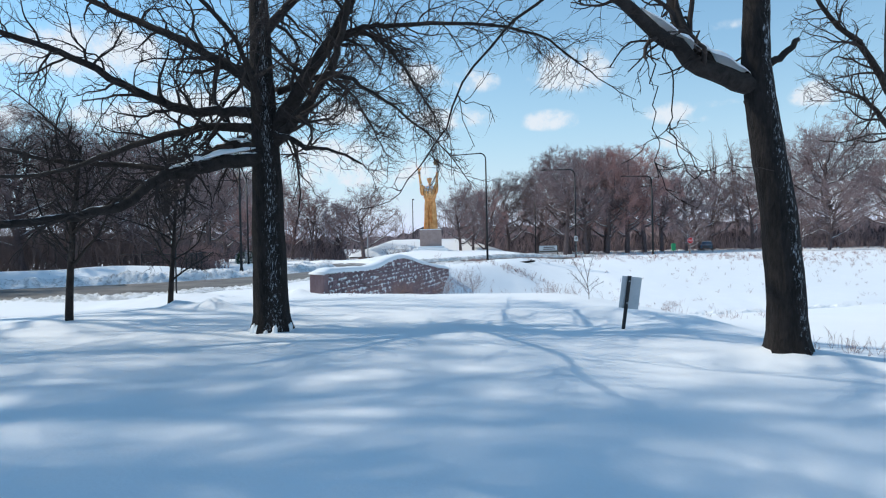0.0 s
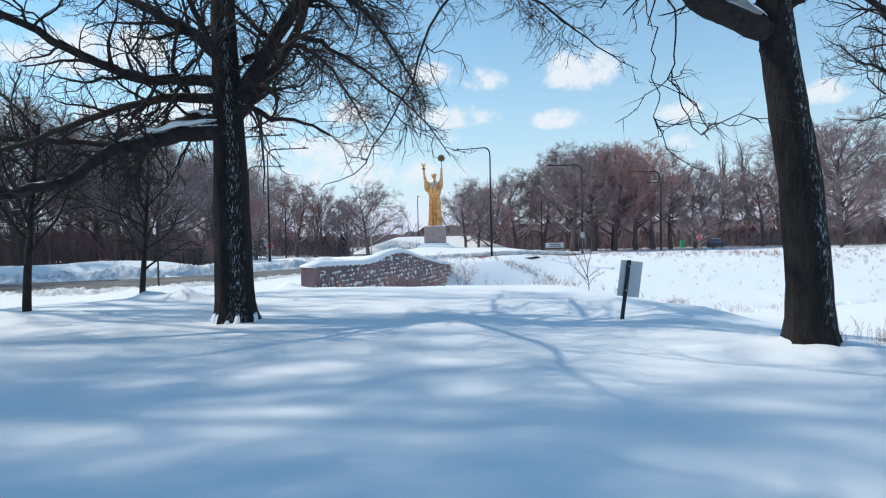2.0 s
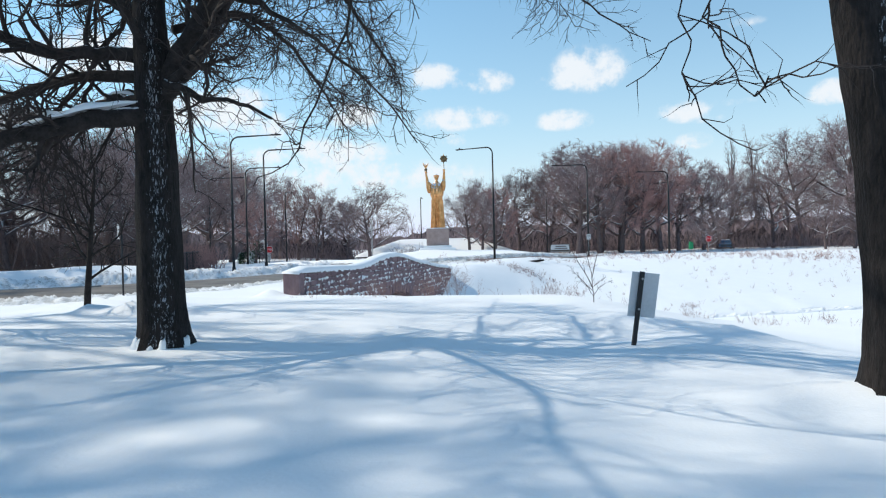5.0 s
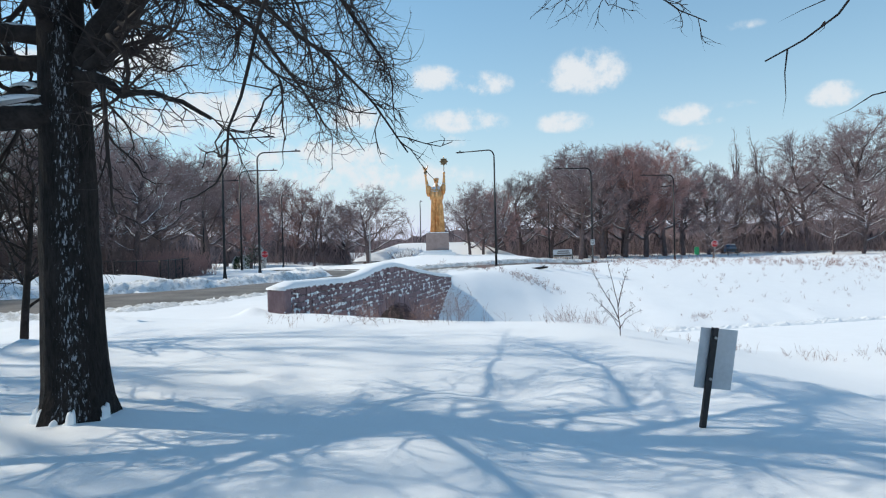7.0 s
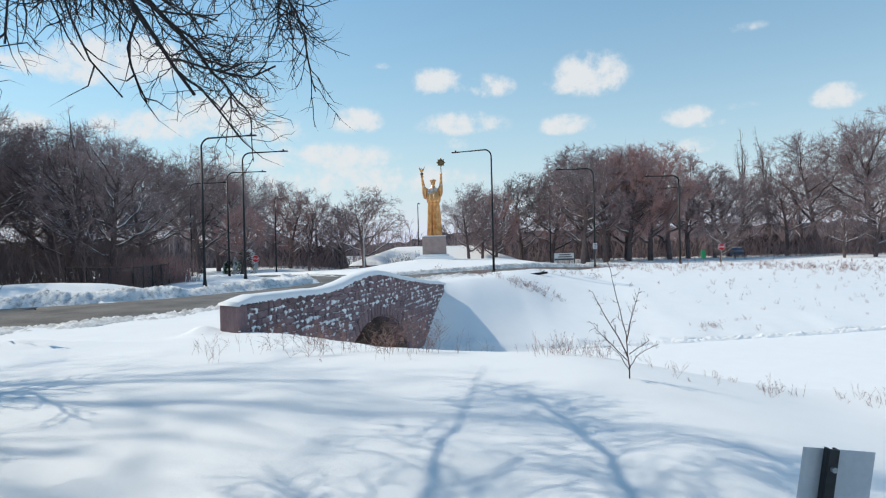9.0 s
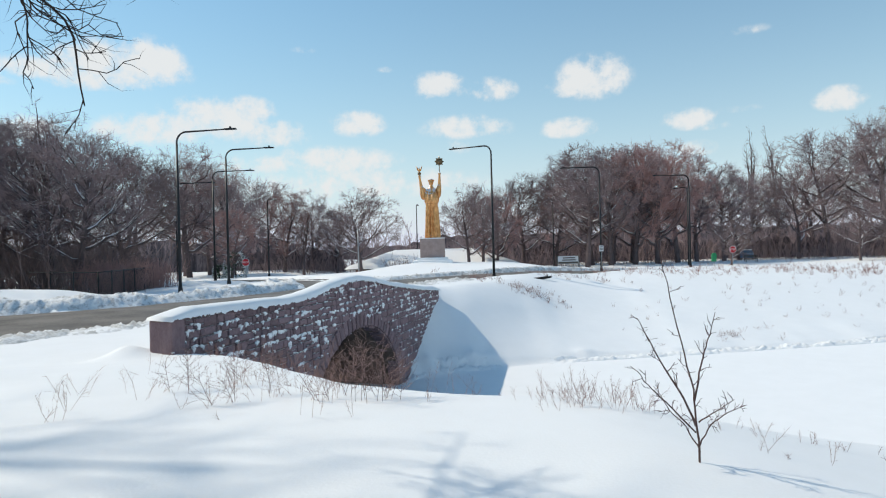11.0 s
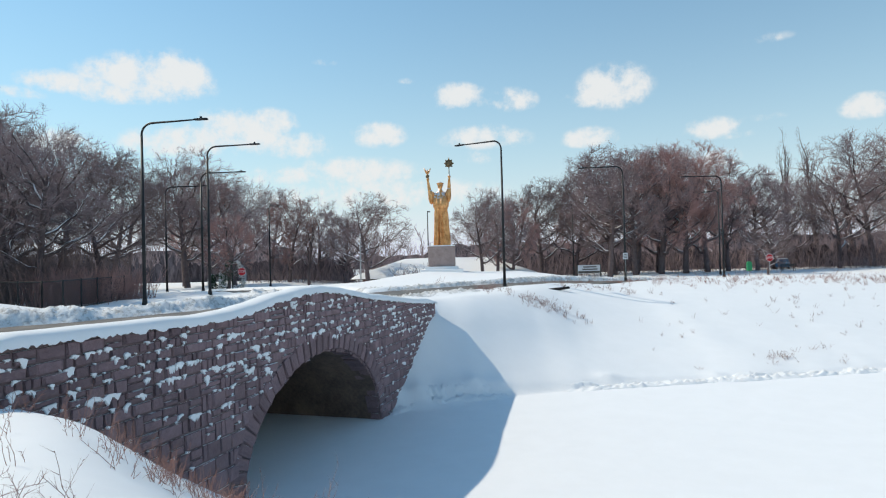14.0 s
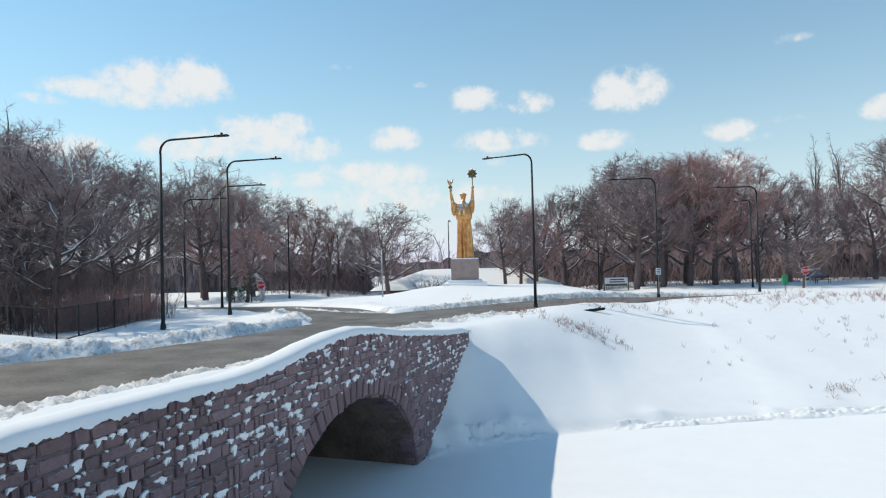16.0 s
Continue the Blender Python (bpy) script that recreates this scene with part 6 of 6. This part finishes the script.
blocks = []                                                    # s, z, wide, high
z = ICE - 0.1
course = 0
while z < 1.25:
    high = rng.choice((0.20, 0.26, 0.32, 0.38))
    s = rng.uniform(-0.4, 0.0)
    while s < WALL_LEN:
        wide = rng.choice((0.15, 0.19, 0.30, 0.38, 0.48, 0.60)) * rng.uniform(0.85, 1.15)
        s0, s1 = max(s, 0.0), min(s + wide, WALL_LEN)
        mid = (s0 + s1) / 2
        top = lerp_table(mid, TOP)
        z1 = min(z + high, top)
        if s1 - s0 > 0.09 and z1 - z > 0.07 and not in_arch(mid, (z + z1) / 2, 0.50):
            if rng.random() < 0.36 and z1 - z > 0.23 and wide > 0.25:          # split in two thin stones
                h = (z1 - z) * rng.uniform(0.4, 0.6)
                blocks.append((mid, z + h / 2, s1 - s0, h))
                blocks.append((mid, (z + h + z1) / 2, s1 - s0, z1 - z - h))
            else:
                blocks.append((mid, (z + z1) / 2, s1 - s0, z1 - z))
        s += wide
    z += high
    course += 1
blocks.sort(key=lambda b: b[0])
rest_v, rest_f = [], []
for i, (s, zc, wide, high) in enumerate(blocks):
    me = STONE_SHAPES[rng.randrange(10)]
    depth = rng.uniform(0.035, 0.07)
    wide, high = wide - 0.008, high - rng.uniform(0.0, 0.03)
    flip = rng.choice((-1, 1))
    if i < 290:
        ob = new("stone", me)
        ob.parent = bridge
        ob.matrix_local = Matrix.Translation((s, -0.035 + bow(s), zc)) @ Matrix.Rotation(math.atan(bow(s + 0.3) - bow(s - 0.3)) / 0.6 if 0.3 < s < 4.5 else 0.0, 4, "Z") @ Matrix.Diagonal(((wide - 0.022), depth, (high - 0.022), 1))
    else:
        q = len(rest_v)
        rest_v += [(s + p.co.x * (wide - 0.022), bow(s) - 0.035 + p.co.y * depth, zc + p.co.z * (high - 0.022)) for p in me.vertices]
        rest_f += [tuple(q + k for k in f.vertices) for f in me.polygons]
tagged(part("stone_rest", (rest_v, rest_f), STONE_STUFF, bridge), kind="stuff")
# ring of narrow stones round the arch
for i in range(37):
    a = math.pi * (i + 0.5) / 37
    c, sn = math.cos(a), math.sin(a)
    e = Vector((ARCH_A * c, 0, ARCH_B * sn))
    nrm = Vector((c / ARCH_A, 0, sn / ARCH_B)).normalized()
    tall = 0.55 * rng.uniform(0.92, 1.08)
    wide = 0.27 + 0.05 * sn
    ob = new("voussoir", STONE_SHAPES[rng.randrange(10)])
    ob.parent = bridge
    turn = Matrix(((nrm.z, 0, nrm.x, 0), (0, 1, 0, 0), (-nrm.x, 0, nrm.z, 0), (0, 0, 0, 1)))
    p = e + nrm * (tall / 2)
    ob.matrix_local = Matrix.Translation((ARCH_S + p.x, -0.03 + bow(ARCH_S + p.x), ICE + p.z)) @ turn @ Matrix.Diagonal((wide - 0.016, rng.uniform(0.04, 0.075), tall, 1))
# rough jamb stones lining the mouth of the arch
JAMB_SHAPES = []
for i in range(4):
    bm = bmesh.new()
    box(bm, (1, 1, 1), (0, 0, 0), 0.09)
    for v in bm.verts:
        v.co += Vector((rng.uniform(-0.03, 0.03), rng.uniform(-0.05, 0.05), rng.uniform(-0.06, 0.06)))
    me = bpy.data.meshes.new("jamb_stone")
    bm.to_mesh(me)
    bm.free()
    me.materials.append(STONE)
    JAMB_SHAPES.append(me)
for i in range(41):
    a = math.pi * (i + 0.5) / 41
    c, sn = math.cos(a), math.sin(a)
    nrm = Vector((c / ARCH_A, 0, sn / ARCH_B)).normalized()
    e = Vector((ARCH_A * c, 0, ARCH_B * sn)) + nrm * (0.05 - rng.uniform(0.0, 0.075))
    long = rng.choice((0.36, 0.46, 0.62))
    ob = new("jamb_stone", JAMB_SHAPES[i % 4])
    ob.parent = bridge
    turn = Matrix(((nrm.z, 0, nrm.x, 0), (0, 1, 0, 0), (-nrm.x, 0, nrm.z, 0), (0, 0, 0, 1)))
    ob.matrix_local = Matrix.Translation((ARCH_S + e.x, bow(ARCH_S + e.x) - 0.05 - long / 2, ICE + e.z)) @ turn @ Matrix.Diagonal((0.215 + 0.05 * sn, long, 0.16, 1))
# smooth end pier
bm = bmesh.new()
box(bm, (0.44, 0.60, 1.75), (0.215, 0.22, 0.06), 0.07)
part("end_block", bm, STONE, bridge, "dressed granite end block")


# ---------------------------------------------------------------- snow caught on the face of the wall
rng = random.Random(88)
cv, cf = [], []
for s, zc, wide, high in blocks:
    depth_here = lerp_table(s, TOP) - zc
    chance = 0.95 if depth_here < 1.2 else 0.66 if depth_here < 2.0 else 0.28 if depth_here < 3.0 else 0.08
    for _ in range(3):
        if rng.random() > chance * 0.36:
            continue
        px, pz = s + rng.uniform(-0.45, 0.45) * wide, zc - high * 0.5 + rng.choice((0.0, 0.0, 0.02, rng.uniform(0.0, 0.3) * high))
        if in_arch(px, pz, 0.12):
            continue
        grow = rng.random() ** 1.9
        rw, rh = 0.024 + 0.120 * grow * rng.uniform(0.6, 1.25), 0.022 + 0.072 * grow * rng.uniform(0.6, 1.3)
        if rng.random() < 0.15:
            rw *= 1.6
        n, q = 20, len(cv)
        slant = rng.uniform(-0.6, 0.6)
        rim, knots = [], [rng.uniform(0.35, 1.4) for _ in range(7)]
        for k in range(n):                                     # a lumpy body with ragged runs below
            a = 2 * math.pi * k / n
            i, f = int(7 * k / n), 7 * k / n % 1
            w = knots[i] + (knots[(i + 1) % 7] - knots[i]) * f + rng.uniform(-0.12, 0.12)
            run = 0.55 if math.sin(a) > 0 else rng.choice((0.35, 0.6, 1.2, 1.9))
            rim.append((px + rw * w * math.cos(a) + slant * rh * math.sin(a), pz + rh * w * math.sin(a) * run))
        o = bow(px)
        cv += [(x, o + 0.0, z) for x, z in rim]
        cv += [(px + (x - px) * 0.86, o + 0.030 + rng.uniform(0, 0.010), pz + (z - pz) * 0.9) for x, z in rim]
        cv.append((px, o + 0.040, pz + rh * 0.1))
        for k in range(n):
            k2 = (k + 1) % n
            cf += [(q + k, q + n + k, q + n + k2, q + k2), (q + n + k, q + 2 * n, q + n + k2)]
clots = part("wall_snow", (cv, cf), SNOW)
clots.matrix_world = WALL_M
tagged(clots, "wind-driven clots of snow stuck to the granite", "snow", kind="stuff")
